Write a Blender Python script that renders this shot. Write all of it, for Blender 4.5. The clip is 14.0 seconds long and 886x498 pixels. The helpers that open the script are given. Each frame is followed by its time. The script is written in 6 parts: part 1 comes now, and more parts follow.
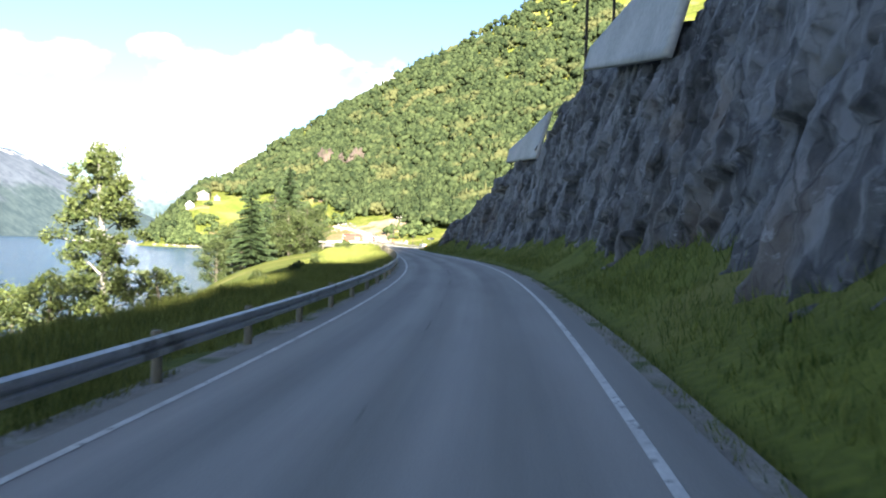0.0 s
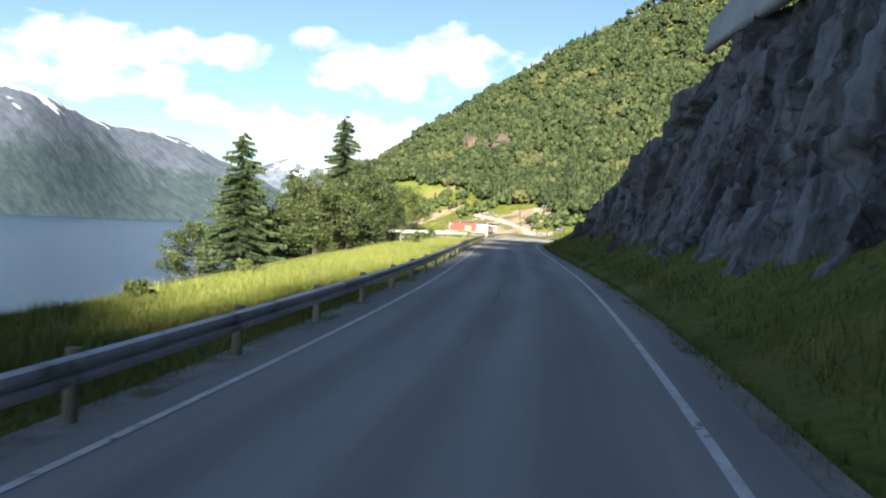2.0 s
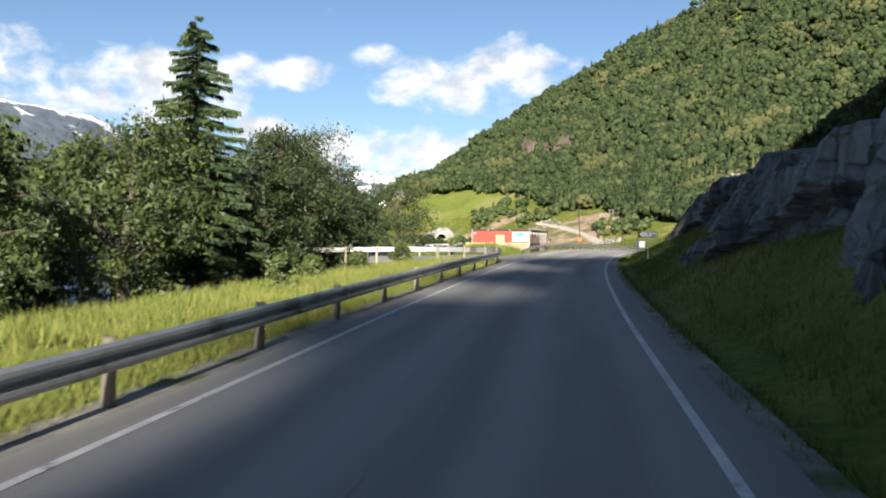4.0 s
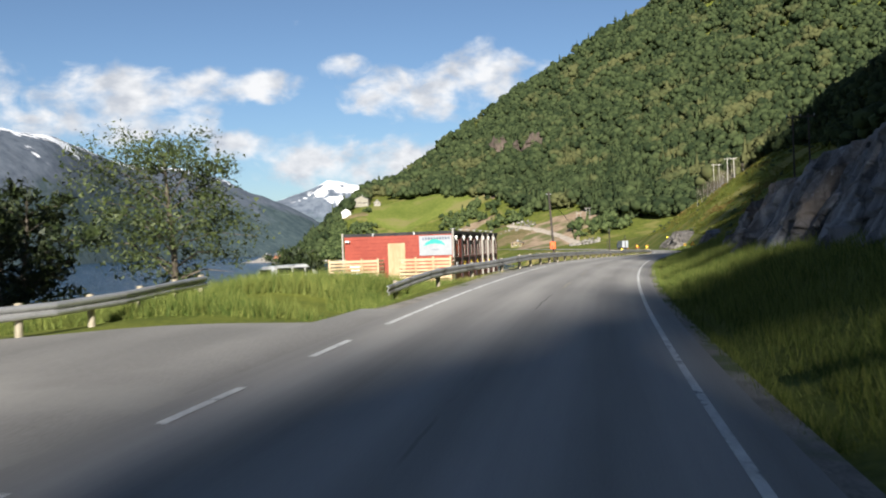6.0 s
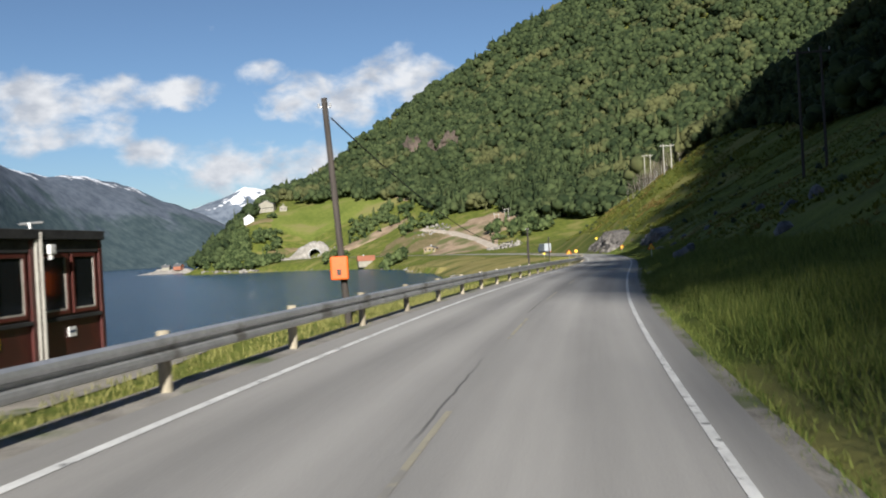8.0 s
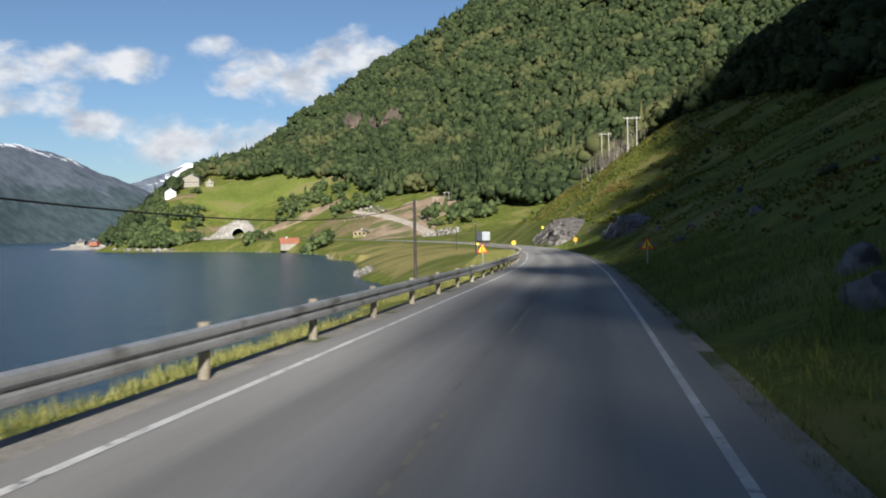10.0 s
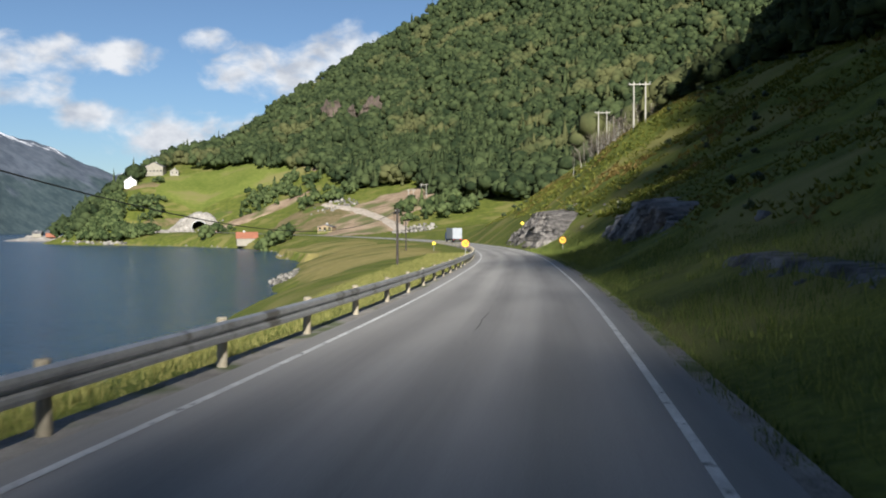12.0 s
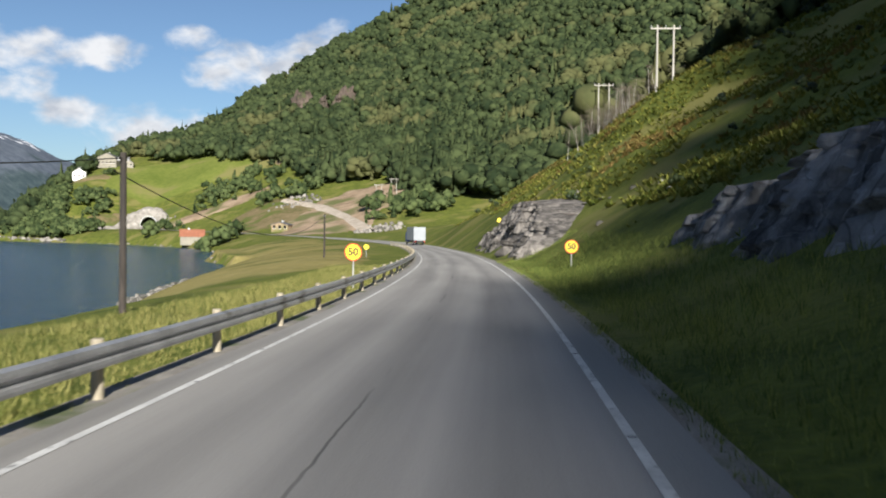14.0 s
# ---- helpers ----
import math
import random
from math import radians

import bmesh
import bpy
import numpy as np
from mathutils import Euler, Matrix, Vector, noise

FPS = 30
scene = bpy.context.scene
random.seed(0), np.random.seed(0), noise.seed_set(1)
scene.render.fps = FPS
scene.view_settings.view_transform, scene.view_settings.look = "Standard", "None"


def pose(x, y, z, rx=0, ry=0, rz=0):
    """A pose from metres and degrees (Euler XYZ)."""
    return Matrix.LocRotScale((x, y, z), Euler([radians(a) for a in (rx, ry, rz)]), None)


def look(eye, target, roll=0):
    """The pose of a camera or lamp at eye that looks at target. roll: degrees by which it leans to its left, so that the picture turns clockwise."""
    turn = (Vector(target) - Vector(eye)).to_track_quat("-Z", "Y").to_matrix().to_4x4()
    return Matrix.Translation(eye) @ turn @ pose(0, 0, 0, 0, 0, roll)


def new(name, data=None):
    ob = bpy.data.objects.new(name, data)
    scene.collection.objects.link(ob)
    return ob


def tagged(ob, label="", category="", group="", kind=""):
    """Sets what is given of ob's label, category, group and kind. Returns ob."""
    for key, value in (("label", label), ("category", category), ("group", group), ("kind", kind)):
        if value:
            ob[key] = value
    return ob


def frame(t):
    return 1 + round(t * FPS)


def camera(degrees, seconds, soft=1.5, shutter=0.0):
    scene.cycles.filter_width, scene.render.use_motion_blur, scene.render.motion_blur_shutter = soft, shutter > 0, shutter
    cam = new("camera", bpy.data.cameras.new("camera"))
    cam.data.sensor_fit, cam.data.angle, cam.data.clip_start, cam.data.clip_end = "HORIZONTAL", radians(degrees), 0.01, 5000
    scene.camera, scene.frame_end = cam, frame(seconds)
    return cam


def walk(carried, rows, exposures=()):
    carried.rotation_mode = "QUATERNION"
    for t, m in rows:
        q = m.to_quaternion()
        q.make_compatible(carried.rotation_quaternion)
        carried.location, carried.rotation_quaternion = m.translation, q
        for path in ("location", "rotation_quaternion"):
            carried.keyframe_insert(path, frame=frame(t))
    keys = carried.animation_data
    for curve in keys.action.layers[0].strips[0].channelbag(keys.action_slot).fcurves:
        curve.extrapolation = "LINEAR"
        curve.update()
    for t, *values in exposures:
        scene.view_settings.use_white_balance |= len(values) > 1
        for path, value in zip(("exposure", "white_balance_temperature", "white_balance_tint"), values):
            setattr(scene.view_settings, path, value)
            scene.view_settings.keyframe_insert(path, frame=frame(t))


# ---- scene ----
# ---- camera and its walk ----
cam = camera(50.5, 14.0, soft=2.0, shutter=0.1)
PATH = [
    (0, pose(0.00, 0.00, 1.778, 89.87, -1.79, -9.69)),
    (0.5, pose(2.97, 12.55, 1.926, 89.84, -1.94, -7.89)),
    (1, pose(5.71, 25.17, 2.072, 89.12, -2.47, -3.49)),
    (1.5, pose(8.24, 37.83, 2.201, 88.72, -3.20, -1.74)),
    (2, pose(10.47, 50.57, 2.299, 88.90, -2.71, -0.55)),
    (2.5, pose(12.32, 63.35, 2.381, 89.07, -2.19, 0.64)),
    (3, pose(13.80, 76.17, 2.463, 89.22, -1.63, 1.81)),
    (3.5, pose(15.03, 89.00, 2.546, 89.36, -1.06, 2.82)),
    (4, pose(16.08, 101.84, 2.636, 89.50, -0.48, 3.48)),
    (4.5, pose(17.05, 114.66, 2.734, 89.64, 0.09, 3.64)),
    (5, pose(18.07, 127.47, 2.833, 89.78, 0.64, 3.29)),
    (5.5, pose(19.23, 140.25, 2.931, 89.82, 1.17, 2.81)),
    (6, pose(20.60, 153.01, 3.026, 89.90, 1.98, 2.04)),
    (6.5, pose(22.16, 165.76, 3.104, 90.03, 2.59, 0.96)),
    (7, pose(23.91, 178.48, 3.168, 90.14, 2.82, -0.22)),
    (7.5, pose(25.88, 191.12, 3.211, 89.95, 3.30, -1.52)),
    (8, pose(28.05, 203.68, 3.217, 90.00, 3.14, -2.67)),
    (8.5, pose(30.42, 216.16, 3.197, 89.87, 3.22, -3.69)),
    (9, pose(33.02, 228.55, 3.159, 89.52, 2.21, -4.55)),
    (9.5, pose(35.86, 240.88, 3.102, 89.23, 1.48, -5.26)),
    (10, pose(38.87, 253.15, 3.030, 89.01, 1.03, -5.82)),
    (10.5, pose(41.98, 265.37, 2.944, 88.85, 0.75, -6.23)),
    (11, pose(45.12, 277.55, 2.846, 88.77, 0.54, -6.46)),
    (11.5, pose(48.22, 289.72, 2.736, 88.77, 0.31, -6.51)),
    (12, pose(51.22, 301.88, 2.621, 88.85, 0.05, -6.37)),
    (12.5, pose(54.08, 314.04, 2.511, 88.85, -0.13, -6.10)),
    (13, pose(56.77, 326.17, 2.418, 88.74, -0.83, -5.42)),
    (13.5, pose(59.26, 338.25, 2.339, 88.73, -1.22, -4.48)),
    (14, pose(61.61, 350.28, 2.261, 88.95, -0.78, -7.41)),
]
EXPOSURES = [(0, 2.72, 6750, 10), (1, 2.28, 6780, 10), (2, 1.95, 6720, 10), (4.5, 1.2, 6560, 10), (5.25, 1.0, 6500, 10), (6, 1.02, 6440, 10), (7, 0.87, 6360, 10), (9, 0.84, 6260, 10), (12, 0.88, 6260, 10), (14, 0.94, 6360, 10)]
walk(cam, PATH, EXPOSURES)

# ---- world, sun ----
SUN_ELEVATION = radians(21.5)
SUN_TURN = radians(180)


def node(tree, kind, **settings):
    n = tree.nodes.new(kind)
    for key, value in settings.items():
        setattr(n, key, value)
    return n


def math_node(tree, op, a, b=None, clamp=False):
    n = node(tree, "ShaderNodeMath", operation=op, use_clamp=clamp)
    for i, v in enumerate((a, b)):
        if v is None:
            continue
        if isinstance(v, (int, float)):
            n.inputs[i].default_value = v
        else:
            tree.links.new(v, n.inputs[i])
    return n.outputs[0]


# cumulus over the fjord: bearing, height (degrees), half width, half height
CLOUDS = [(-20.5, 9.3, 6.5, 2.0), (-16.2, 9.5, 3.6, 1.5), (-12.4, 9.9, 2.3, 1.2), (-24, 7.6, 5.5, 1.5), (-31, 9.6, 6, 2.4), (-18, 7.6, 3.5, 1.0),
          (-2.4, 9.4, 5.4, 2.1), (1.4, 10.4, 3.8, 1.9), (-6.0, 9.0, 2.6, 1.0), (-7.6, 11.0, 1.7, 0.8), (7, 8.5, 5, 2.5),
          (-9.0, 5.4, 5.4, 1.9), (-4.5, 4.8, 6.0, 2.4), (-14.0, 6.4, 2.4, 1.1), (-40, 7, 7, 2.5), (40, 9, 9, 3), (95, 8, 12, 3), (-110, 9, 12, 3), (170, 7, 14, 3)]


def build_world():
    world = bpy.data.worlds.new("sky")
    scene.world = world
    world.use_nodes = True
    t = world.node_tree
    t.nodes.clear()
    link = t.links.new
    sky = node(t, "ShaderNodeTexSky", sky_type="NISHITA", sun_disc=False, sun_elevation=SUN_ELEVATION, sun_rotation=SUN_TURN,
               air_density=1.0, dust_density=0.3, ozone_density=4.0)
    coord = node(t, "ShaderNodeTexCoord")
    sep = node(t, "ShaderNodeSeparateXYZ")
    link(coord.outputs["Generated"], sep.inputs[0])
    x, y, z = sep.outputs
    bearing = math_node(t, "MULTIPLY", math_node(t, "ARCTAN2", x, y), 57.29578)
    height = math_node(t, "MULTIPLY", math_node(t, "ARCSINE", z), 57.29578)
    comb = node(t, "ShaderNodeCombineXYZ")
    link(bearing, comb.inputs[0])
    link(math_node(t, "MULTIPLY", height, 1.5), comb.inputs[1])
    fluff = node(t, "ShaderNodeTexNoise")
    fluff.inputs["Scale"].default_value = 0.42
    fluff.inputs["Detail"].default_value = 8
    fluff.inputs["Roughness"].default_value = 0.54
    fluff.inputs["Distortion"].default_value = 0.25
    link(comb.outputs[0], fluff.inputs["Vector"])
    total = None
    for a, e, ra, re in CLOUDS:
        da = math_node(t, "DIVIDE", math_node(t, "SUBTRACT", bearing, a), ra)
        de = math_node(t, "DIVIDE", math_node(t, "SUBTRACT", height, e), re)
        s = math_node(t, "SUBTRACT", 1.0, math_node(t, "ADD", math_node(t, "MULTIPLY", da, da), math_node(t, "MULTIPLY", de, de)))
        total = s if total is None else math_node(t, "MAXIMUM", total, s)
    total = math_node(t, "MAXIMUM", total, -0.6)
    mass = math_node(t, "ADD", math_node(t, "MULTIPLY", total, 0.5), math_node(t, "MULTIPLY", math_node(t, "SUBTRACT", fluff.outputs["Fac"], 0.5), 1.75))
    ramp = node(t, "ShaderNodeMapRange", interpolation_type="SMOOTHSTEP")
    ramp.inputs["From Min"].default_value, ramp.inputs["From Max"].default_value = 0.0, 0.62
    link(mass, ramp.inputs["Value"])
    # underside of each cloud a little greyer
    soft = node(t, "ShaderNodeTexNoise")
    soft.inputs["Scale"].default_value = 0.5
    soft.inputs["Detail"].default_value = 5
    link(comb.outputs[0], soft.inputs["Vector"])
    tone = node(t, "ShaderNodeValToRGB")
    tone.color_ramp.elements[0].position, tone.color_ramp.elements[0].color = 0.35, (8.0, 8.5, 9.4, 1)
    tone.color_ramp.elements[1].position, tone.color_ramp.elements[1].color = 0.6, (13.0, 13.1, 13.3, 1)
    link(soft.outputs["Fac"], tone.inputs[0])
    mix = node(t, "ShaderNodeMix", data_type="RGBA")
    link(ramp.outputs[0], mix.inputs["Factor"])
    haze = node(t, "ShaderNodeMix", data_type="RGBA", blend_type="MULTIPLY")
    haze.inputs["Factor"].default_value = 1.0
    link(sky.outputs[0], haze.inputs["A"])
    # paler towards the horizon
    low = node(t, "ShaderNodeMapRange", interpolation_type="SMOOTHSTEP")
    low.inputs["From Min"].default_value, low.inputs["From Max"].default_value = 2.0, 34.0
    link(height, low.inputs["Value"])
    glow = node(t, "ShaderNodeMix", data_type="RGBA")
    link(low.outputs[0], glow.inputs["Factor"])
    glow.inputs["A"].default_value = (1.32, 1.34, 1.42, 1)
    glow.inputs["B"].default_value = (1.2, 1.02, 0.95, 1)
    link(glow.outputs["Result"], haze.inputs["B"])
    link(haze.outputs["Result"], mix.inputs["A"])
    link(tone.outputs[0], mix.inputs["B"])
    back = node(t, "ShaderNodeBackground")
    back.inputs["Strength"].default_value = 0.036
    link(mix.outputs["Result"], back.inputs["Color"])
    out = node(t, "ShaderNodeOutputWorld")
    link(back.outputs[0], out.inputs[0])


build_world()
sun_data = bpy.data.lights.new("sun", "SUN")
sun_data.energy, sun_data.angle, sun_data.color = 5.0, radians(0.53), (1.0, 0.94, 0.84)
sun = new("sun", sun_data)
sun.matrix_world = look((0, -60, 23.63), (0, 0, 0))

# ---- materials ----
MATS = {}


def surface(name, dark, light, scale=1.0, fine=12.0, rough=0.8, bump=0.3, metal=0.0, tint=None, tint_scale=0.1, tint_amount=0.5,
            island=0.0, each=0.0, stretch=(1, 1, 1), distance=0.05, specular=0.4, sheen=False):
    """Two scales of noise between two colours, a third colour in large patches, and a noise bump."""
    m = bpy.data.materials.new(name)
    m.use_nodes = True
    t = m.node_tree
    link = t.links.new
    b = t.nodes["Principled BSDF"]
    coord = node(t, "ShaderNodeTexCoord")
    place = node(t, "ShaderNodeMapping")
    place.inputs["Scale"].default_value = stretch
    link(coord.outputs["Object"], place.inputs[0])
    big = node(t, "ShaderNodeTexNoise")
    big.inputs["Scale"].default_value, big.inputs["Detail"].default_value = scale, 6
    small = node(t, "ShaderNodeTexNoise")
    small.inputs["Scale"].default_value, small.inputs["Detail"].default_value = fine, 5
    for n in (big, small):
        link(place.outputs[0], n.inputs["Vector"])
    fac = math_node(t, "ADD", math_node(t, "MULTIPLY", big.outputs["Fac"], 0.55), math_node(t, "MULTIPLY", small.outputs["Fac"], 0.45))
    if island:
        geo = node(t, "ShaderNodeNewGeometry")
        fac = math_node(t, "ADD", fac, math_node(t, "MULTIPLY", math_node(t, "SUBTRACT", geo.outputs["Random Per Island"], 0.5), island))
    if each:
        info = node(t, "ShaderNodeObjectInfo")
        fac = math_node(t, "ADD", fac, math_node(t, "MULTIPLY", math_node(t, "SUBTRACT", info.outputs["Random"], 0.5), each))
    ramp = node(t, "ShaderNodeValToRGB")
    ramp.color_ramp.elements[0].position, ramp.color_ramp.elements[0].color = 0.36, (*dark, 1)
    ramp.color_ramp.elements[1].position, ramp.color_ramp.elements[1].color = 0.64, (*light, 1)
    link(fac, ramp.inputs[0])
    color = ramp.outputs[0]
    if tint:
        patch = node(t, "ShaderNodeTexNoise")
        patch.inputs["Scale"].default_value, patch.inputs["Detail"].default_value = tint_scale, 7
        link(coord.outputs["Object"], patch.inputs["Vector"])
        lim = node(t, "ShaderNodeMapRange", interpolation_type="SMOOTHSTEP")
        lim.inputs["From Min"].default_value, lim.inputs["From Max"].default_value = 0.62 - tint_amount * 0.3, 0.72 - tint_amount * 0.2
        link(patch.outputs["Fac"], lim.inputs["Value"])
        mix = node(t, "ShaderNodeMix", data_type="RGBA")
        link(lim.outputs[0], mix.inputs["Factor"])
        link(color, mix.inputs["A"])
        mix.inputs["B"].default_value = (*tint, 1)
        color = mix.outputs["Result"]
    link(color, b.inputs["Base Color"])
    b.inputs["Roughness"].default_value = rough
    b.inputs["Metallic"].default_value = metal
    b.inputs["Specular IOR Level"].default_value = specular
    if bump:
        bp = node(t, "ShaderNodeBump")
        bp.inputs["Strength"].default_value, bp.inputs["Distance"].default_value = bump, distance
        link(fac, bp.inputs["Height"])
        link(bp.outputs[0], b.inputs["Normal"])
    MATS[name] = m
    return m


asphalt = surface("asphalt", (0.17, 0.165, 0.158), (0.29, 0.28, 0.265), 0.5, 60, 0.82, 0.25, tint=(0.32, 0.31, 0.29), tint_scale=0.12, tint_amount=0.45, stretch=(1, 0.12, 1), distance=0.01)
gravel = surface("gravel", (0.16, 0.147, 0.13), (0.36, 0.335, 0.295), 1.2, 25, 0.95, 0.8, tint=(0.1, 0.12, 0.05), tint_scale=0.6, tint_amount=0.3, distance=0.03)
line_white = surface("road_paint_white", (0.5, 0.5, 0.49), (0.8, 0.8, 0.78), 1.5, 20, 0.6, 0.15, tint=(0.16, 0.16, 0.16), tint_scale=5.0, tint_amount=0.12, distance=0.005)
line_yellow = surface("road_paint_yellow", (0.29, 0.27, 0.21), (0.37, 0.335, 0.25), 1.5, 20, 0.7, 0.15, tint=(0.24, 0.23, 0.21), tint_scale=3.0, tint_amount=0.5, distance=0.005)
meadow = surface("meadow", (0.06, 0.085, 0.015), (0.17, 0.19, 0.035), 0.35, 5.0, 0.95, 0.9, tint=(0.2, 0.19, 0.06), tint_scale=0.07, tint_amount=0.35, distance=0.15, specular=0.15)
def jointed_rock(name, dark, light, stain, blocks=0.55):
    """Bedded, jointed rock: cells of different grey, dark cracks, rusty stains and pale dust on ledges."""
    m = bpy.data.materials.new(name)
    m.use_nodes = True
    t = m.node_tree
    link = t.links.new
    b = t.nodes["Principled BSDF"]
    coord = node(t, "ShaderNodeTexCoord")
    warp = node(t, "ShaderNodeTexNoise")
    warp.inputs["Scale"].default_value, warp.inputs["Detail"].default_value = 1.6, 5
    link(coord.outputs["Object"], warp.inputs["Vector"])
    bent = node(t, "ShaderNodeMix", data_type="RGBA", blend_type="LINEAR_LIGHT")
    bent.inputs["Factor"].default_value = 0.22
    link(coord.outputs["Object"], bent.inputs["A"])
    link(warp.outputs["Color"], bent.inputs["B"])
    place = node(t, "ShaderNodeMapping")
    place.inputs["Rotation"].default_value = (0.3, 0.12, 0)
    place.inputs["Scale"].default_value = (0.9, 0.85, 0.55)
    link(bent.outputs["Result"], place.inputs[0])
    heights = []
    for k, sc in enumerate((blocks, blocks * 2.7)):
        cells = node(t, "ShaderNodeTexVoronoi", feature="F1", distance="CHEBYCHEV")
        edge = node(t, "ShaderNodeTexVoronoi", feature="DISTANCE_TO_EDGE")
        for v in (cells, edge):
            v.inputs["Scale"].default_value = sc
            link(place.outputs[0], v.inputs["Vector"])
        crack = node(t, "ShaderNodeMapRange")
        crack.inputs["From Min"].default_value, crack.inputs["From Max"].default_value = 0.0, 0.022
        link(edge.outputs["Distance"], crack.inputs["Value"])
        sep = node(t, "ShaderNodeSeparateColor")
        link(cells.outputs["Color"], sep.inputs[0])
        heights.append((sep.outputs[0], crack.outputs[0]))
    grain = node(t, "ShaderNodeTexNoise")
    grain.inputs["Scale"].default_value, grain.inputs["Detail"].default_value = 2.2, 10
    grain.inputs["Roughness"].default_value = 0.65
    link(coord.outputs["Object"], grain.inputs["Vector"])
    tone = math_node(t, "ADD", math_node(t, "MULTIPLY", heights[0][0], 0.25), math_node(t, "ADD", math_node(t, "MULTIPLY", heights[1][0], 0.3), math_node(t, "MULTIPLY", grain.outputs["Fac"], 0.75)))
    ramp = node(t, "ShaderNodeValToRGB")
    ramp.color_ramp.elements[0].position, ramp.color_ramp.elements[0].color = 0.3, (*dark, 1)
    ramp.color_ramp.elements[1].position, ramp.color_ramp.elements[1].color = 0.85, (*light, 1)
    link(tone, ramp.inputs[0])
    rust = node(t, "ShaderNodeTexNoise")
    rust.inputs["Scale"].default_value, rust.inputs["Detail"].default_value = 0.22, 6
    link(coord.outputs["Object"], rust.inputs["Vector"])
    lim = node(t, "ShaderNodeMapRange", interpolation_type="SMOOTHSTEP")
    lim.inputs["From Min"].default_value, lim.inputs["From Max"].default_value = 0.54, 0.68
    link(rust.outputs["Fac"], lim.inputs["Value"])
    mix = node(t, "ShaderNodeMix", data_type="RGBA")
    link(math_node(t, "MULTIPLY", lim.outputs[0], 0.4), mix.inputs["Factor"])
    link(ramp.outputs[0], mix.inputs["A"])
    mix.inputs["B"].default_value = (*stain, 1)
    # seepage streaks down the face and pale broken edges
    fall = node(t, "ShaderNodeMapping")
    fall.inputs["Scale"].default_value = (0.9, 0.9, 0.07)
    link(bent.outputs["Result"], fall.inputs[0])
    streak = node(t, "ShaderNodeTexNoise")
    streak.inputs["Scale"].default_value, streak.inputs["Detail"].default_value, streak.inputs["Roughness"].default_value = 1.0, 7, 0.6
    link(fall.outputs[0], streak.inputs["Vector"])
    wet = node(t, "ShaderNodeMapRange", interpolation_type="SMOOTHSTEP")
    wet.inputs["From Min"].default_value, wet.inputs["From Max"].default_value = 0.4, 0.52
    wet.inputs["To Min"].default_value = 0.42
    link(streak.outputs["Fac"], wet.inputs["Value"])
    chip = node(t, "ShaderNodeTexNoise")
    chip.inputs["Scale"].default_value, chip.inputs["Detail"].default_value, chip.inputs["Roughness"].default_value = 1.1, 9, 0.72
    bed = node(t, "ShaderNodeMapping")
    bed.inputs["Rotation"].default_value = (0.22, 0.1, 0)
    bed.inputs["Scale"].default_value = (1.0, 1.0, 3.2)
    link(bent.outputs["Result"], bed.inputs[0])
    link(bed.outputs[0], chip.inputs["Vector"])
    fresh = node(t, "ShaderNodeMapRange", interpolation_type="SMOOTHSTEP")
    fresh.inputs["From Min"].default_value, fresh.inputs["From Max"].default_value = 0.58, 0.68
    link(chip.outputs["Fac"], fresh.inputs["Value"])
    pale = node(t, "ShaderNodeMix", data_type="RGBA")
    link(math_node(t, "MULTIPLY", fresh.outputs[0], 0.75), pale.inputs["Factor"])
    link(mix.outputs["Result"], pale.inputs["A"])
    pale.inputs["B"].default_value = (*[min(1.0, c * 1.5) for c in light], 1)
    fissure = math_node(t, "MULTIPLY", heights[0][1], math_node(t, "ADD", math_node(t, "MULTIPLY", heights[1][1], 0.5), 0.5))
    dark_mix = node(t, "ShaderNodeMix", data_type="RGBA", blend_type="MULTIPLY")
    dark_mix.inputs["Factor"].default_value = 1.0
    link(pale.outputs["Result"], dark_mix.inputs["A"])
    link(math_node(t, "MULTIPLY", wet.outputs[0], math_node(t, "ADD", math_node(t, "MULTIPLY", fissure, 0.5), 0.5)), dark_mix.inputs["B"])
    link(dark_mix.outputs["Result"], b.inputs["Base Color"])
    b.inputs["Roughness"].default_value = 0.8
    b.inputs["Specular IOR Level"].default_value = 0.35
    relief = math_node(t, "ADD", math_node(t, "MULTIPLY", heights[0][0], 0.5), math_node(t, "ADD", math_node(t, "MULTIPLY", heights[1][0], 0.25), math_node(t, "ADD", math_node(t, "MULTIPLY", fissure, 0.25), math_node(t, "MULTIPLY", grain.outputs["Fac"], 0.7))))
    bp = node(t, "ShaderNodeBump")
    bp.inputs["Strength"].default_value, bp.inputs["Distance"].default_value = 1.0, 0.1
    link(relief, bp.inputs["Height"])
    link(bp.outputs[0], b.inputs["Normal"])
    return m


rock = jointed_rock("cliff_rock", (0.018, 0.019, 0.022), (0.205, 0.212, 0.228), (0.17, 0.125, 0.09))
# paler, rustier copy of the rock: broken slabs, with sunlight put into the colour
sunlit_toned_rock = jointed_rock("sunlit_rock", (0.045, 0.042, 0.038), (0.3, 0.275, 0.25), (0.2, 0.11, 0.06), 0.8)
steel = surface("galvanised_steel", (0.38, 0.385, 0.39), (0.56, 0.565, 0.57), 1.5, 18, 0.46, 0.1, metal=0.6, tint=(0.22, 0.21, 0.19), tint_scale=1.0, tint_amount=0.25, distance=0.01)
post_wood = surface("weathered_post", (0.2, 0.175, 0.13), (0.36, 0.32, 0.24), 3, 25, 0.85, 0.4, each=0.3, stretch=(1, 1, 0.2), distance=0.01)
pole_wood = surface("tarred_and_shaded_pole", (0.025, 0.022, 0.02), (0.07, 0.058, 0.05), 3, 25, 0.85, 0.4, stretch=(1, 1, 0.1), distance=0.01)
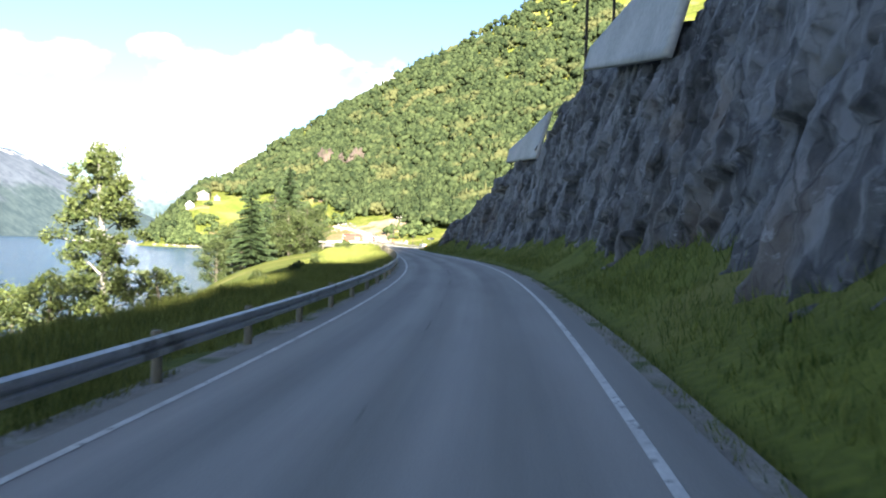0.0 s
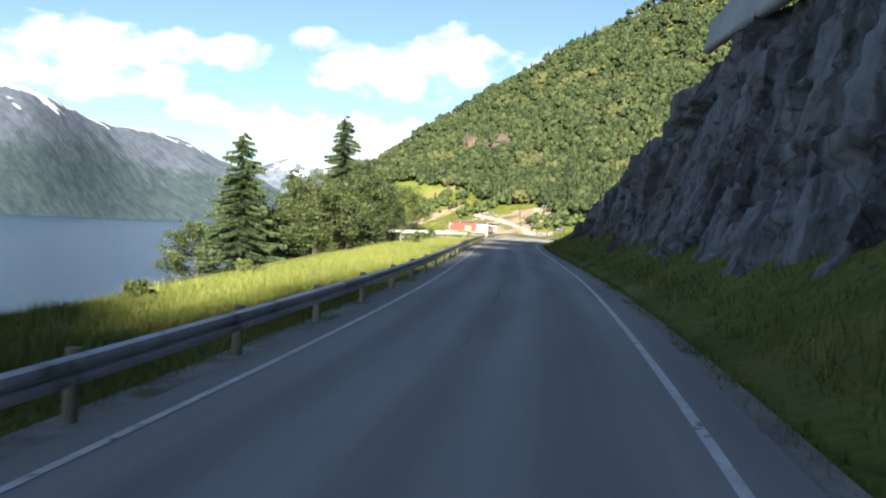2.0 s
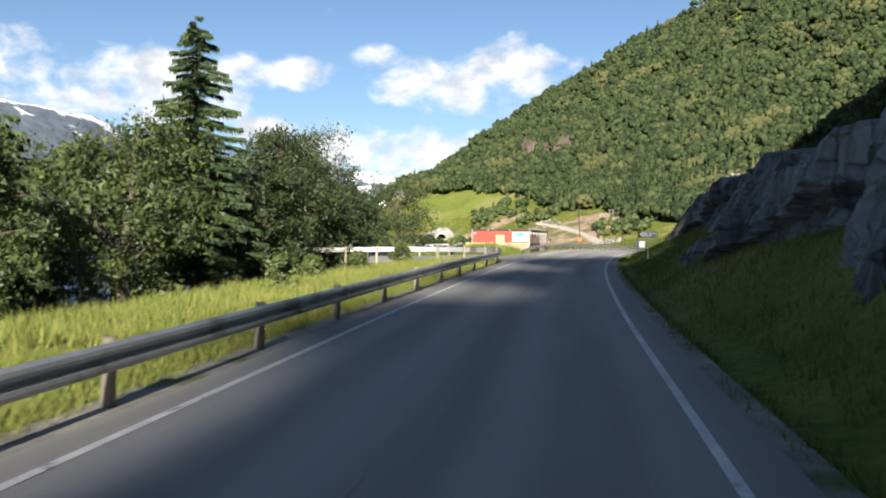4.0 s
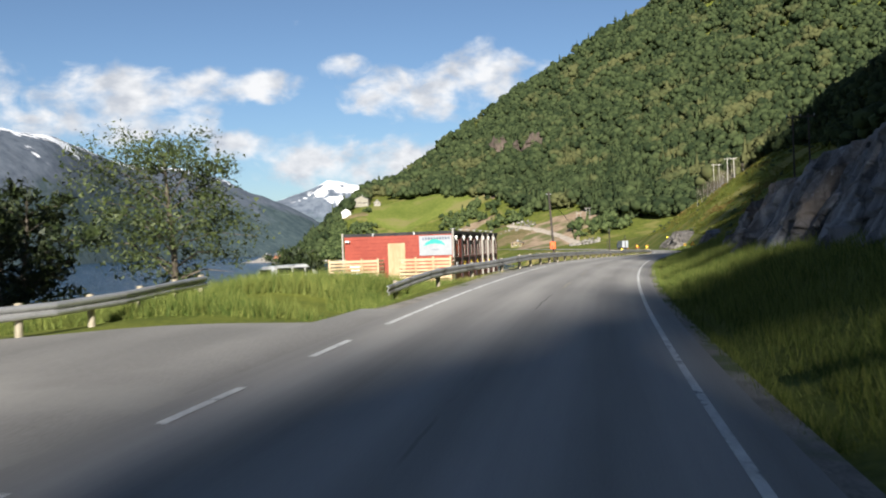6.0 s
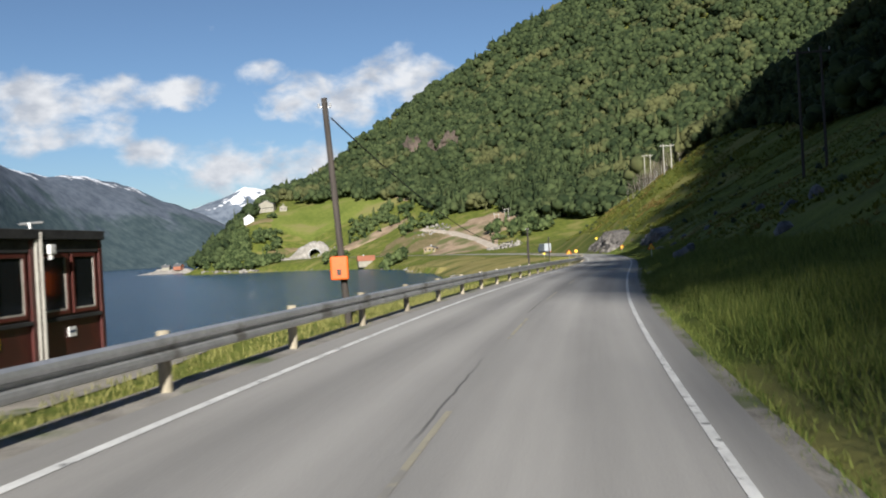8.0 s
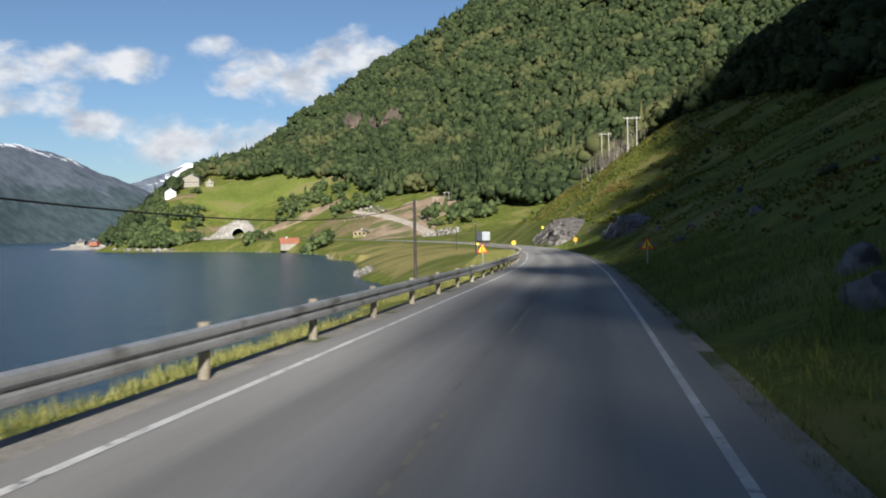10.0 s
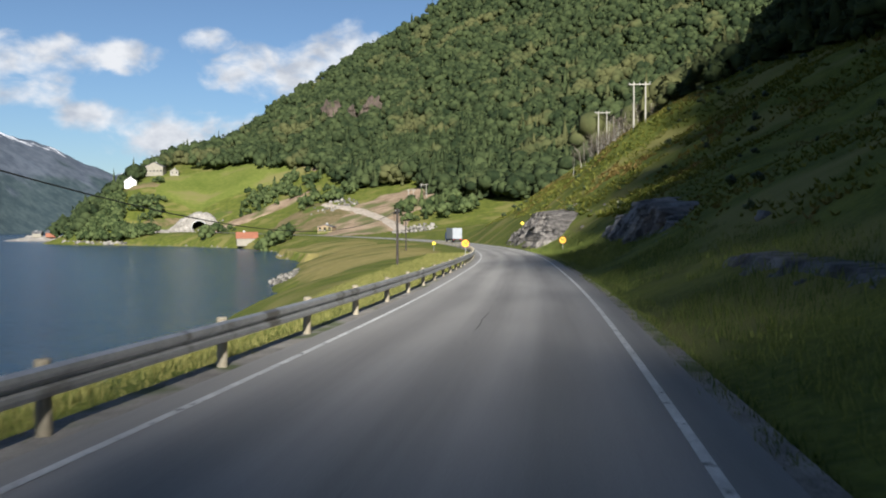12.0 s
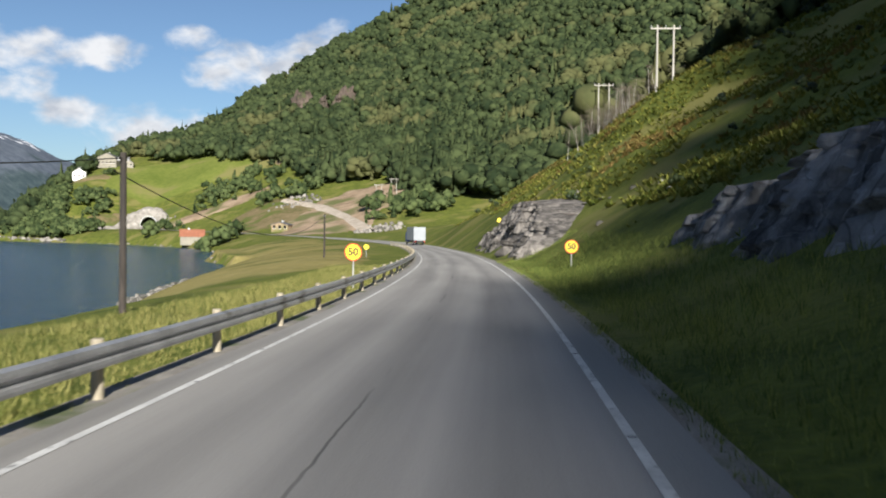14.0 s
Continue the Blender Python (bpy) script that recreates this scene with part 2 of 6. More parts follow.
pole_grey = surface("grey_pole", (0.26, 0.25, 0.225), (0.44, 0.42, 0.38), 3, 25, 0.85, 0.3, stretch=(1, 1, 0.1), distance=0.01)
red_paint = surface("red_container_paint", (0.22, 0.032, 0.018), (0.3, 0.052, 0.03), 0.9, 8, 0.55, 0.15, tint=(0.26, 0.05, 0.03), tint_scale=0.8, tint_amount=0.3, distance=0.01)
# cabin sides turned from the sun: the red with shade put into it
shaded_red = surface("shade_darkened_red_paint", (0.046, 0.009, 0.008), (0.08, 0.016, 0.012), 0.9, 8, 0.5, 0.2, tint=(0.045, 0.011, 0.009), tint_scale=0.9, tint_amount=0.3, distance=0.01)
black_felt = surface("black_roof_felt", (0.012, 0.012, 0.013), (0.04, 0.04, 0.042), 2, 15, 0.8, 0.3, distance=0.01)
white_paint = surface("white_paint", (0.68, 0.68, 0.67), (0.82, 0.82, 0.81), 1, 10, 0.5, 0.05, distance=0.01)
plywood = surface("pale_wood", (0.35, 0.25, 0.14), (0.54, 0.41, 0.26), 2, 14, 0.7, 0.2, each=0.3, stretch=(1, 1, 0.15), distance=0.01)
bark = surface("bark", (0.05, 0.04, 0.03), (0.17, 0.145, 0.11), 3, 18, 0.9, 0.7, stretch=(1, 1, 0.25), distance=0.04)
birch_bark = surface("birch_bark", (0.12, 0.11, 0.1), (0.6, 0.58, 0.54), 2, 9, 0.85, 0.3, stretch=(1, 1, 2.5), distance=0.02)
# leaf colour darkened to hold the wood's shade; alder_leaves is its lighter copy
shade_leaf_green = surface("leaves", (0.011, 0.021, 0.006), (0.04, 0.058, 0.014), 0.5, 6, 0.6, 0.0, island=0.5)
leaf_light = surface("birch_leaves", (0.036, 0.055, 0.014), (0.1, 0.125, 0.034), 0.5, 6, 0.6, 0.0, island=0.5)
needle = surface("spruce_needles", (0.016, 0.032, 0.012), (0.055, 0.085, 0.028), 0.6, 8, 0.7, 0.0, island=0.5)
forest_green = surface("forest_crowns", (0.016, 0.026, 0.012), (0.056, 0.075, 0.031), 0.1, 0.5, 0.9, 0.6, island=0.25, tint=(0.085, 0.09, 0.038), tint_scale=0.025, tint_amount=0.25, distance=0.8, specular=0.08)
shore_green = surface("shore_trees", (0.024, 0.038, 0.015), (0.082, 0.108, 0.042), 0.12, 0.6, 0.9, 0.5, island=0.35, distance=0.5, specular=0.08)
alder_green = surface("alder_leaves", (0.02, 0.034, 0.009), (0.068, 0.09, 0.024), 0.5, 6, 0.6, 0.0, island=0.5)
meadow_blade = surface("meadow_blades", (0.065, 0.09, 0.017), (0.21, 0.22, 0.056), 0.4, 5, 0.75, 0.0, island=0.5, specular=0.2)
grass_blade = surface("grass_blades", (0.05, 0.082, 0.014), (0.18, 0.205, 0.05), 0.4, 5, 0.75, 0.0, island=0.5, specular=0.2)
dry_blade = surface("dry_grass_blades", (0.075, 0.09, 0.02), (0.24, 0.225, 0.075), 0.4, 5, 0.75, 0.0, island=0.5, specular=0.2)
orange_plastic = surface("orange_plastic", (0.56, 0.085, 0.008), (0.68, 0.12, 0.012), 2, 15, 0.45, 0.05)
dirt = surface("bare_earth", (0.2, 0.14, 0.085), (0.44, 0.33, 0.23), 0.15, 1.8, 0.95, 0.8, tint=(0.12, 0.13, 0.04), tint_scale=0.05, tint_amount=0.45, distance=0.2)
grey_rubble = surface("grey_rubble", (0.09, 0.085, 0.075), (0.27, 0.255, 0.23), 0.4, 2.5, 0.95, 0.9, island=0.5, distance=0.2)
quarry_face = surface("quarried_face", (0.16, 0.148, 0.132), (0.37, 0.35, 0.325), 0.35, 1.6, 0.95, 1.0, tint=(0.2, 0.19, 0.17), tint_scale=0.5, tint_amount=0.4, distance=0.6)
pale_rubble = surface("pale_rubble", (0.3, 0.255, 0.205), (0.55, 0.48, 0.4), 0.3, 2.5, 0.95, 0.9, distance=0.2)
grey_concrete = surface("sprayed_concrete", (0.32, 0.33, 0.33), (0.48, 0.49, 0.49), 0.3, 4, 0.9, 0.4, distance=0.05)



def worn_asphalt():
    """Chip-sealed asphalt: streaks along the lanes, paler polished wheel tracks, dark joints and fine stones."""
    m = bpy.data.materials.new("road_asphalt")
    m.use_nodes = True
    t = m.node_tree
    link = t.links.new
    b = t.nodes["Principled BSDF"]
    at = node(t, "ShaderNodeUVMap", uv_map="along")
    sep = node(t, "ShaderNodeSeparateXYZ")
    link(at.outputs[0], sep.inputs[0])

    def noise(sx, sy, detail, rough=0.55):
        mp = node(t, "ShaderNodeMapping")
        mp.inputs["Scale"].default_value = (sx, sy, 1)
        link(at.outputs[0], mp.inputs[0])
        n = node(t, "ShaderNodeTexNoise")
        n.inputs["Scale"].default_value, n.inputs["Detail"].default_value, n.inputs["Roughness"].default_value = 1.0, detail, rough
        link(mp.outputs[0], n.inputs["Vector"])
        return n.outputs["Fac"]
    streak = noise(2.2, 0.035, 6)
    cloud = noise(0.35, 0.06, 5)
    stone = noise(45, 45, 3, 0.7)
    wander = math_node(t, "MULTIPLY", math_node(t, "SUBTRACT", noise(0.0, 0.05, 2), 0.5), 0.8)
    u = math_node(t, "ADD", sep.outputs[0], wander)
    track = math_node(t, "MULTIPLY", math_node(t, "COSINE", math_node(t, "MULTIPLY", math_node(t, "ABSOLUTE", u), 4.2)), -0.07)
    tone = math_node(t, "ADD", math_node(t, "ADD", math_node(t, "MULTIPLY", streak, 0.25), math_node(t, "MULTIPLY", cloud, 0.4)), math_node(t, "ADD", math_node(t, "MULTIPLY", stone, 0.35), track))
    ramp = node(t, "ShaderNodeValToRGB")
    ramp.color_ramp.elements[0].position, ramp.color_ramp.elements[0].color = 0.32, (0.19, 0.185, 0.178, 1)
    ramp.color_ramp.elements[1].position, ramp.color_ramp.elements[1].color = 0.68, (0.4, 0.387, 0.368, 1)
    link(tone, ramp.inputs[0])
    # the paving joint near the middle and a few cracks
    mid = math_node(t, "ADD", math_node(t, "ADD", sep.outputs[0], 0.12), math_node(t, "MULTIPLY", math_node(t, "SUBTRACT", noise(0.0, 0.6, 4), 0.5), 0.18))
    joint = node(t, "ShaderNodeMapRange")
    joint.inputs["From Min"].default_value, joint.inputs["From Max"].default_value = 0.005, 0.024
    link(math_node(t, "ABSOLUTE", mid), joint.inputs["Value"])
    broken = node(t, "ShaderNodeMapRange")
    broken.inputs["From Min"].default_value, broken.inputs["From Max"].default_value = 0.38, 0.5
    link(noise(0.0, 0.11, 3), broken.inputs["Value"])
    gap = math_node(t, "MAXIMUM", joint.outputs[0], broken.outputs[0])
    mix = node(t, "ShaderNodeMix", data_type="RGBA")
    link(gap, mix.inputs["Factor"])
    mix.inputs["A"].default_value = (0.1, 0.098, 0.095, 1)
    link(ramp.outputs[0], mix.inputs["B"])
    link(mix.outputs["Result"], b.inputs["Base Color"])
    b.inputs["Roughness"].default_value = 0.8
    b.inputs["Specular IOR Level"].default_value = 0.35
    bp = node(t, "ShaderNodeBump")
    bp.inputs["Strength"].default_value, bp.inputs["Distance"].default_value = 0.4, 0.01
    link(math_node(t, "ADD", stone, math_node(t, "MULTIPLY", gap, 0.6)), bp.inputs["Height"])
    link(bp.outputs[0], b.inputs["Normal"])
    return m


asphalt_road = worn_asphalt()

# ---- the road's line: y, x of its middle, height, crossfall ----
ROAD = [(-75.0, -24.0, -0.9, 0.05), (-50.0, -15.6, -0.65, 0.055), (-25.0, -8.2, -0.35, 0.06), (0.3, -1.34, -0.08, 0.061), (25.5, 4.48, 0.19, 0.073), (50.8, 9.15, 0.43, 0.064),
        (76.3, 12.43, 0.64, 0.034), (101.9, 14.70, 0.85, 0.008), (127.6, 16.69, 1.07, -0.015), (153.2, 19.22, 1.30, -0.038), (178.7, 22.55, 1.49, -0.075),
        (203.9, 26.69, 1.55, -0.083), (228.9, 31.67, 1.46, -0.056), (253.5, 37.53, 1.29, -0.031), (277.9, 43.79, 1.08, -0.012), (302.2, 49.88, 0.84, 0.003),
        (326.5, 55.42, 0.62, 0.016), (350.5, 60.25, 0.44, 0.029), (376.0, 65.0, 0.25, 0.035), (403.0, 69.2, 0.05, 0.04), (430.0, 72.7, -0.15, 0.045),
        (460.0, 75.7, -0.35, 0.05), (490.0, 77.9, -0.5, 0.05), (530.0, 79.8, -0.6, 0.05), (570.0, 79.5, -0.6, 0.05), (610.0, 75.0, -0.5, 0.04), (650.0, 65.0, -0.2, 0.03), (700.0, 46.0, 0.3, 0.0), (760.0, 20.0, 0.8, 0.0), (820.0, -7.0, 1.2, 0.0), (872.0, -28.0, 1.6, 0.0)]
_road = np.array(ROAD)


def curve(ys, col):
    """Smooth (Catmull-Rom) value of one column of ROAD at the heights of y given."""
    k, v = _road[:, 0], _road[:, col]
    m = np.gradient(v, k)
    ys = np.asarray(ys, float)
    q = np.clip(ys, k[0], k[-1])
    i = np.clip(np.searchsorted(k, q, "right") - 1, 0, len(k) - 2)
    h = k[i + 1] - k[i]
    u = (q - k[i]) / h
    out = (2 * u ** 3 - 3 * u * u + 1) * v[i] + (u ** 3 - 2 * u * u + u) * h * m[i] + (3 * u * u - 2 * u ** 3) * v[i + 1] + (u ** 3 - u * u) * h * m[i + 1]
    return out + np.where(ys < k[0], (ys - k[0]) * m[0], 0) * (col == 1)


def road_point(y, d, up=0.0):
    """A point d metres to the right of the road's middle, measured square to it."""
    x0, z0, c0 = float(curve(y, 1)), float(curve(y, 2)), float(curve(y, 3))
    g = float(curve(y + 0.5, 1) - curve(y - 0.5, 1))
    n = math.hypot(1, g)
    return Vector((x0 + d / n, y - d * g / n, z0 + c0 * d + up))


def fbm(x, y, scale, octaves=4, seed=0):
    """Cheap smooth value noise on arrays, about -1 to 1."""
    out, amp, tot = 0, 1.0, 0
    x, y = np.asarray(x, float) / scale, np.asarray(y, float) / scale
    for o in range(octaves):
        xi, yi = np.floor(x), np.floor(y)
        fx, fy = x - xi, y - yi
        fx, fy = fx * fx * (3 - 2 * fx), fy * fy * (3 - 2 * fy)

        def rnd(a, b):
            n = np.sin(a * 127.1 + b * 311.7 + (seed + o) * 74.7) * 43758.5453
            return (n - np.floor(n)) * 2 - 1
        v = (rnd(xi, yi) * (1 - fx) + rnd(xi + 1, yi) * fx) * (1 - fy) + (rnd(xi, yi + 1) * (1 - fx) + rnd(xi + 1, yi + 1) * fx) * fy
        out, tot = out + v * amp, tot + amp
        amp *= 0.5
        x, y = x * 2.03 + 17.3, y * 2.03 - 9.1
    return out / tot


def smooth(a, b, v):
    u = np.clip((np.asarray(v, float) - a) / (b - a), 0, 1)
    return u * u * (3 - 2 * u)


SEA = -6.0
# shore: metres to the left of the road's middle, along y
SHORE = np.array([(-200, 30), (0, 20), (60, 22), (123, 28), (200, 30), (222, 22), (232, 12), (260, 9.5), (330, 11), (350, 17), (376, 25), (420, 26), (440, 32), (470, 35), (520, 38), (560, 37), (590, 42), (620, 41), (650, 32), (700, 24), (740, 17), (760, 17), (820, 27), (860, 50), (900, 88), (960, 100), (1000, 106), (1130, 116), (5000, 300)])
# skyline of the wooded mountain: x, height; and where its foot lies: x, y
RIDGE = np.array([(-170, -40), (-142, 0), (-125, 25), (-100, 72), (-60, 100), (-20, 126), (20, 153), (60, 178), (100, 203), (140, 227), (180, 252), (220, 282), (400, 390), (800, 600), (2500, 950)])
HEADLAND = np.array([(-260, -20), (-142, -12), (-126, 26), (-108, 54), (-92, 67), (-43, 79), (0, 100), (67, 112), (190, 0), (300, -20)])
FOOT = np.array([(-260, 1000), (-140, 945), (-100, 885), (-40, 880), (0, 800), (40, 690), (85, 620), (150, 560), (300, 430), (600, 300), (2500, 100)])


def ground_height(x, y):
    """Height of the ground, for arrays of x and y."""
    x, y = np.asarray(x, float), np.asarray(y, float)
    xr, zr, cr = curve(y, 1), curve(y, 2), curve(y, 3)
    d = x - xr
    deck = zr + cr * np.clip(d, -4, 4) - 0.06
    # left: verge, then the bank down to the fjord
    shore = np.interp(y, SHORE[:, 0], SHORE[:, 1])
    e = np.clip((-d - 3.6) / np.maximum(shore - 3.6, 1), 0, 40)
    left = deck + (SEA - deck) * np.where(e < 1, 0.06 * e + 0.94 * e ** 2.8, 1 + (e - 1) * 0.8)
    left = np.maximum(left, SEA - 6) + fbm(x, y, 4, 3) * 0.12 * smooth(0, 0.3, e)
    # the level yard by the layby and the cabins
    yard = smooth(160, 170, y) * (1 - smooth(222, 230, y)) * smooth(-27, -23, d) * (1 - smooth(-4.5, -3.6, d))
    left = left * (1 - yard) + (1.05 + 0.5 * smooth(185, 165, y) - 0.14 * np.clip(-d - 14.6, 0, 9) * smooth(196, 204, y) + fbm(x, y, 9, 2) * 0.06) * yard
    left = left + 0.95 * np.exp(-((d + 8.0) / 3.0) ** 2 - ((y - 182) / 8.0) ** 2)
    # right: ditch and hillside
    r = np.clip(d - 3.3, 0, None)
    steep = np.interp(y, [-60, 0, 90, 125, 200, 300, 380, 430, 480, 540, 600, 640, 3000], [0.5, 0.75, 0.7, 0.5, 0.42, 0.42, 0.52, 0.62, 0.7, 0.62, 0.3, 0.1, 0.05])
    start = np.interp(y, [-60, 100, 130, 200, 260, 380, 440, 520, 600, 3000], [6, 5, 4.5, 5.5, 6, 5.5, 4.5, 4.0, 6, 6])
    hill = np.clip(r - start + 3.3, 0, None)
    right = deck - 0.12 * np.exp(-((r - 0.5) / 0.4) ** 2) + 0.48 * np.clip(r - 0.5, 0, 2.6) * np.interp(y, [-60, 140, 150, 215, 230, 300, 350, 390, 410, 440, 520, 600], [1, 1, 0.7, 0.6, 0.5, 0.7, 0.6, 0.2, 0.2, 0.5, 0.6, 0]) + steep * hill * (0.55 + 0.45 * smooth(0, 6, hill)) + fbm(x, y, 22, 4, 3) * 0.1 * np.clip(hill, 0, 30) + fbm(x, y, 3, 3, 5) * 0.1 * smooth(0.5, 3, r)
    right = np.where(hill > 150, right - (hill - 150) * steep * 0.5, right)
    right = right + 3.0 * np.exp(-((x - 107) / 12.0) ** 2 - ((y - 474) / 26.0) ** 2)
    near = np.where(d < 0, left, right)
    near = np.where(np.abs(d) < 3.6, deck, near)
    # mountain ahead
    foot = np.interp(x, FOOT[:, 0], FOOT[:, 1])
    bend = np.interp(x, [-200, -80, 20, 60], [0.7, 0.7, 1.35, 1.4])
    mount = np.full(x.shape, -50.0)
    for rows, crest in ((RIDGE, 1330), (HEADLAND, 1130)):
        top = np.interp(x, rows[:, 0], rows[:, 1])
        u = np.clip((y - foot) / (crest - foot), 0, 1)
        rise = top * u ** np.where(crest > 1200, np.maximum(bend, 1.3), bend) * (1 + 0.08 * fbm(x, y, 90, 4, 8)) - 4
        mount = np.maximum(mount, np.where(top <= 0, -50, np.where(y > crest, top * np.clip(1 - (y - crest) / 900, -1, 1) - 4, rise)))
    meadow_rise = np.where((d < -shore) & (y < foot), -50, mount)
    out = np.where(y > 560, np.maximum(near, meadow_rise), np.maximum(near, np.where(d > 30, mount, -50)))
    # an unseen spur added behind; its profile is shaped to shade the road
    prof = np.interp(x, [-60, -34, -22, -5, -2, 1, 8, 12.2, 13.1, 13.8, 15.2, 18, 20, 22, 24, 27, 29.5, 33, 34.5, 36, 37.5, 40, 44, 47.5, 50, 51.5, 53, 55, 60, 63.5, 66, 72, 77, 84, 95, 100, 108, 114, 121, 130, 200, 500],
                     [0, 0, 77.2, 83.2, 90.2, 101.5, 107.2, 109, 114, 122.5, 131, 140, 141.5, 141, 142.8, 145.5, 147.9, 152.3, 159.7, 167, 173.9, 178.9, 184.8, 190.4, 199.5, 199.5, 195, 197, 205.7, 214.5, 222.4, 229.5, 232.6, 242.5, 256.7, 261.1, 273.9, 283.8, 294.1, 306.4, 404.2, 598])
    bump = smooth(-128, -185, y) * (0.75 + 0.25 * smooth(-700, -200, y))
    behind = prof * bump
    return np.where(y < -100, np.maximum(out, behind - 5), out)


def sheet(name, xs, ys, zs, material, uv=None):
    """A grid mesh from 2D arrays."""
    r, c = xs.shape
    co = np.stack([xs, ys, zs], -1).reshape(-1, 3)
    i = np.arange(r * c).reshape(r, c)
    quads = np.stack([i[:-1, :-1], i[:-1, 1:], i[1:, 1:], i[1:, :-1]], -1).reshape(-1, 4)
    me = bpy.data.meshes.new(name)
    me.from_pydata(co.tolist(), [], quads.tolist())
    me.materials.append(material)
    me.polygons.foreach_set("use_smooth", np.ones(len(quads), bool))
    if uv is not None:
        layer = me.uv_layers.new(name="along")
        layer.data.foreach_set("uv", np.asarray(uv, np.float32).reshape(-1, 2)[quads.ravel()].ravel())
    me.update()
    return me


def tri_mesh(name, co, faces, material, smooth_shade=False):
    """A mesh from numpy arrays of corners and triangles."""
    me = bpy.data.meshes.new(name)
    me.vertices.add(len(co))
    me.vertices.foreach_set("co", np.asarray(co, np.float32).ravel())
    n = len(faces)
    me.loops.add(n * 3)
    me.polygons.add(n)
    me.loops.foreach_set("vertex_index", np.asarray(faces, np.int32).ravel())
    me.polygons.foreach_set("loop_start", np.arange(0, n * 3, 3, dtype=np.int32))
    me.materials.append(material)
    if smooth_shade:
        me.polygons.foreach_set("use_smooth", np.ones(n, bool))
    me.update(calc_edges=True)
    return me


def part(name, bm, material, parent=None, label=""):
    me = bpy.data.meshes.new(name)
    bm.to_mesh(me)
    bm.free()
    me.materials.append(material)
    ob = new(name, me)
    if parent:
        ob.parent = parent
    if label:
        tagged(ob, label)
    return ob


def box(bm, x0, y0, z0, x1, y1, z1, bevel=0.0):
    r = bmesh.ops.create_cube(bm, size=1.0)
    for v in r["verts"]:
        v.co = Vector(((x0 + x1) / 2 + v.co.x * (x1 - x0), (y0 + y1) / 2 + v.co.y * (y1 - y0), (z0 + z1) / 2 + v.co.z * (z1 - z0)))
    if bevel:
        edges = {e for v in r["verts"] for e in v.link_edges}
        bmesh.ops.bevel(bm, geom=list(edges), offset=bevel, segments=2, affect="EDGES", profile=0.5)
    return r["verts"]


def rod(bm, a, b, r0, r1=None, sides=10):
    """A tapered round bar from a to b."""
    a, b = Vector(a), Vector(b)
    r1 = r0 if r1 is None else r1
    way = b - a
    m = Matrix.Translation((a + b) / 2) @ way.to_track_quat("Z", "Y").to_matrix().to_4x4()
    bmesh.ops.create_cone(bm, cap_ends=True, segments=sides, radius1=r0, radius2=r1, depth=way.length, matrix=m)


def thing(name, label, category, at=(0, 0, 0), turn=0.0, group=""):
    ob = new(name)
    ob.matrix_world = pose(*at, 0, 0, turn)
    ob.empty_display_size = 0.2
    return tagged(ob, label, category, group)


# ---- ground, fjord, road ----
def build_ground():
    ys = np.concatenate([np.linspace(-900, -210, 24), np.arange(-200, -60, 10.0), np.arange(-60, 470, 1.5), np.arange(470, 640, 3.0), np.arange(640, 1360, 8.0), np.linspace(1370, 4800, 30)])
    side = np.concatenate([[-2500, -1200, -700], np.arange(-450, -60, 12.0), np.arange(-60, -12, 2.0), np.arange(-12, -3.6, 0.6), [-3.6, -3.3, -2, 0, 2, 3.3, 3.6], np.arange(4.2, 16, 0.6), np.arange(16, 60, 2.0), np.arange(60, 200, 7.0), np.arange(200, 700, 25.0), [800, 1200, 2500]])
    d, y = np.meshgrid(side, ys)
    x = curve(y, 1) + d
    z = ground_height(x, y)
    me = sheet("ground", x, y, z, meadow)
    tagged(new("ground", me), "grassy roadside, bank and wooded hillside ground", "ground", kind="structure")


build_ground()


def strip(name, d0, d1, y0, y1, material, up, step=1.5, cols=2, thick=0.0):
    ys = np.arange(y0, y1 + step * 0.5, step)
    ds = np.linspace(d0, d1, cols)
    pts = np.array([[road_point(y, d, up)[:] for d in ds] for y in ys])
    uv = np.stack(np.meshgrid(ds, ys), -1)
    return sheet(name, pts[:, :, 0], pts[:, :, 1], pts[:, :, 2], material, uv)


tagged(new("road", strip("road", -3.05, 3.1, -75, 872, asphalt_road, 0.0, 1.5, 9)), "worn grey two-lane asphalt road", "road", kind="structure")
tagged(new("verge", strip("verge", -3.6, -3.0, -75, 520, gravel, -0.012, 1.5, 4)), "gravel verge beside the guardrail", "verge", kind="structure")
tagged(new("verge", strip("verge", 3.05, 3.4, -75, 520, gravel, -0.02, 1.5, 3)), "narrow gravel verge under the hillside", "verge", kind="structure")
tagged(new("edge_line", strip("edge_line", 2.51, 2.615, -75, 640, line_white, 0.006)), "worn white edge line painted on asphalt", "road marking", kind="structure")
tagged(new("edge_line", strip("edge_line", -2.6, -2.49, -75, 154.2, line_white, 0.006)), "worn white edge line painted on asphalt", "road marking", kind="structure")
tagged(new("edge_line", strip("edge_line", -2.6, -2.49, 170.4, 640, line_white, 0.006)), "worn white edge line painted on asphalt", "road marking", kind="structure")

water_mat = surface("fjord_water", (0.01, 0.032, 0.066), (0.02, 0.05, 0.09), 0.16, 0.9, 0.17, 1.0, stretch=(0.6, 1.0, 1.0), distance=2.6, specular=0.4)
w = np.array([-4500.0, -1500, -600, -200, 0, 200])
wy = np.array([-900.0, 0, 300, 700, 1500, 4800])
wx, wyy = np.meshgrid(w, wy)
tagged(new("fjord", sheet("fjord", wx, wyy, wx * 0 + SEA, water_mat)), "rippled dark blue fjord water", "water", kind="structure")

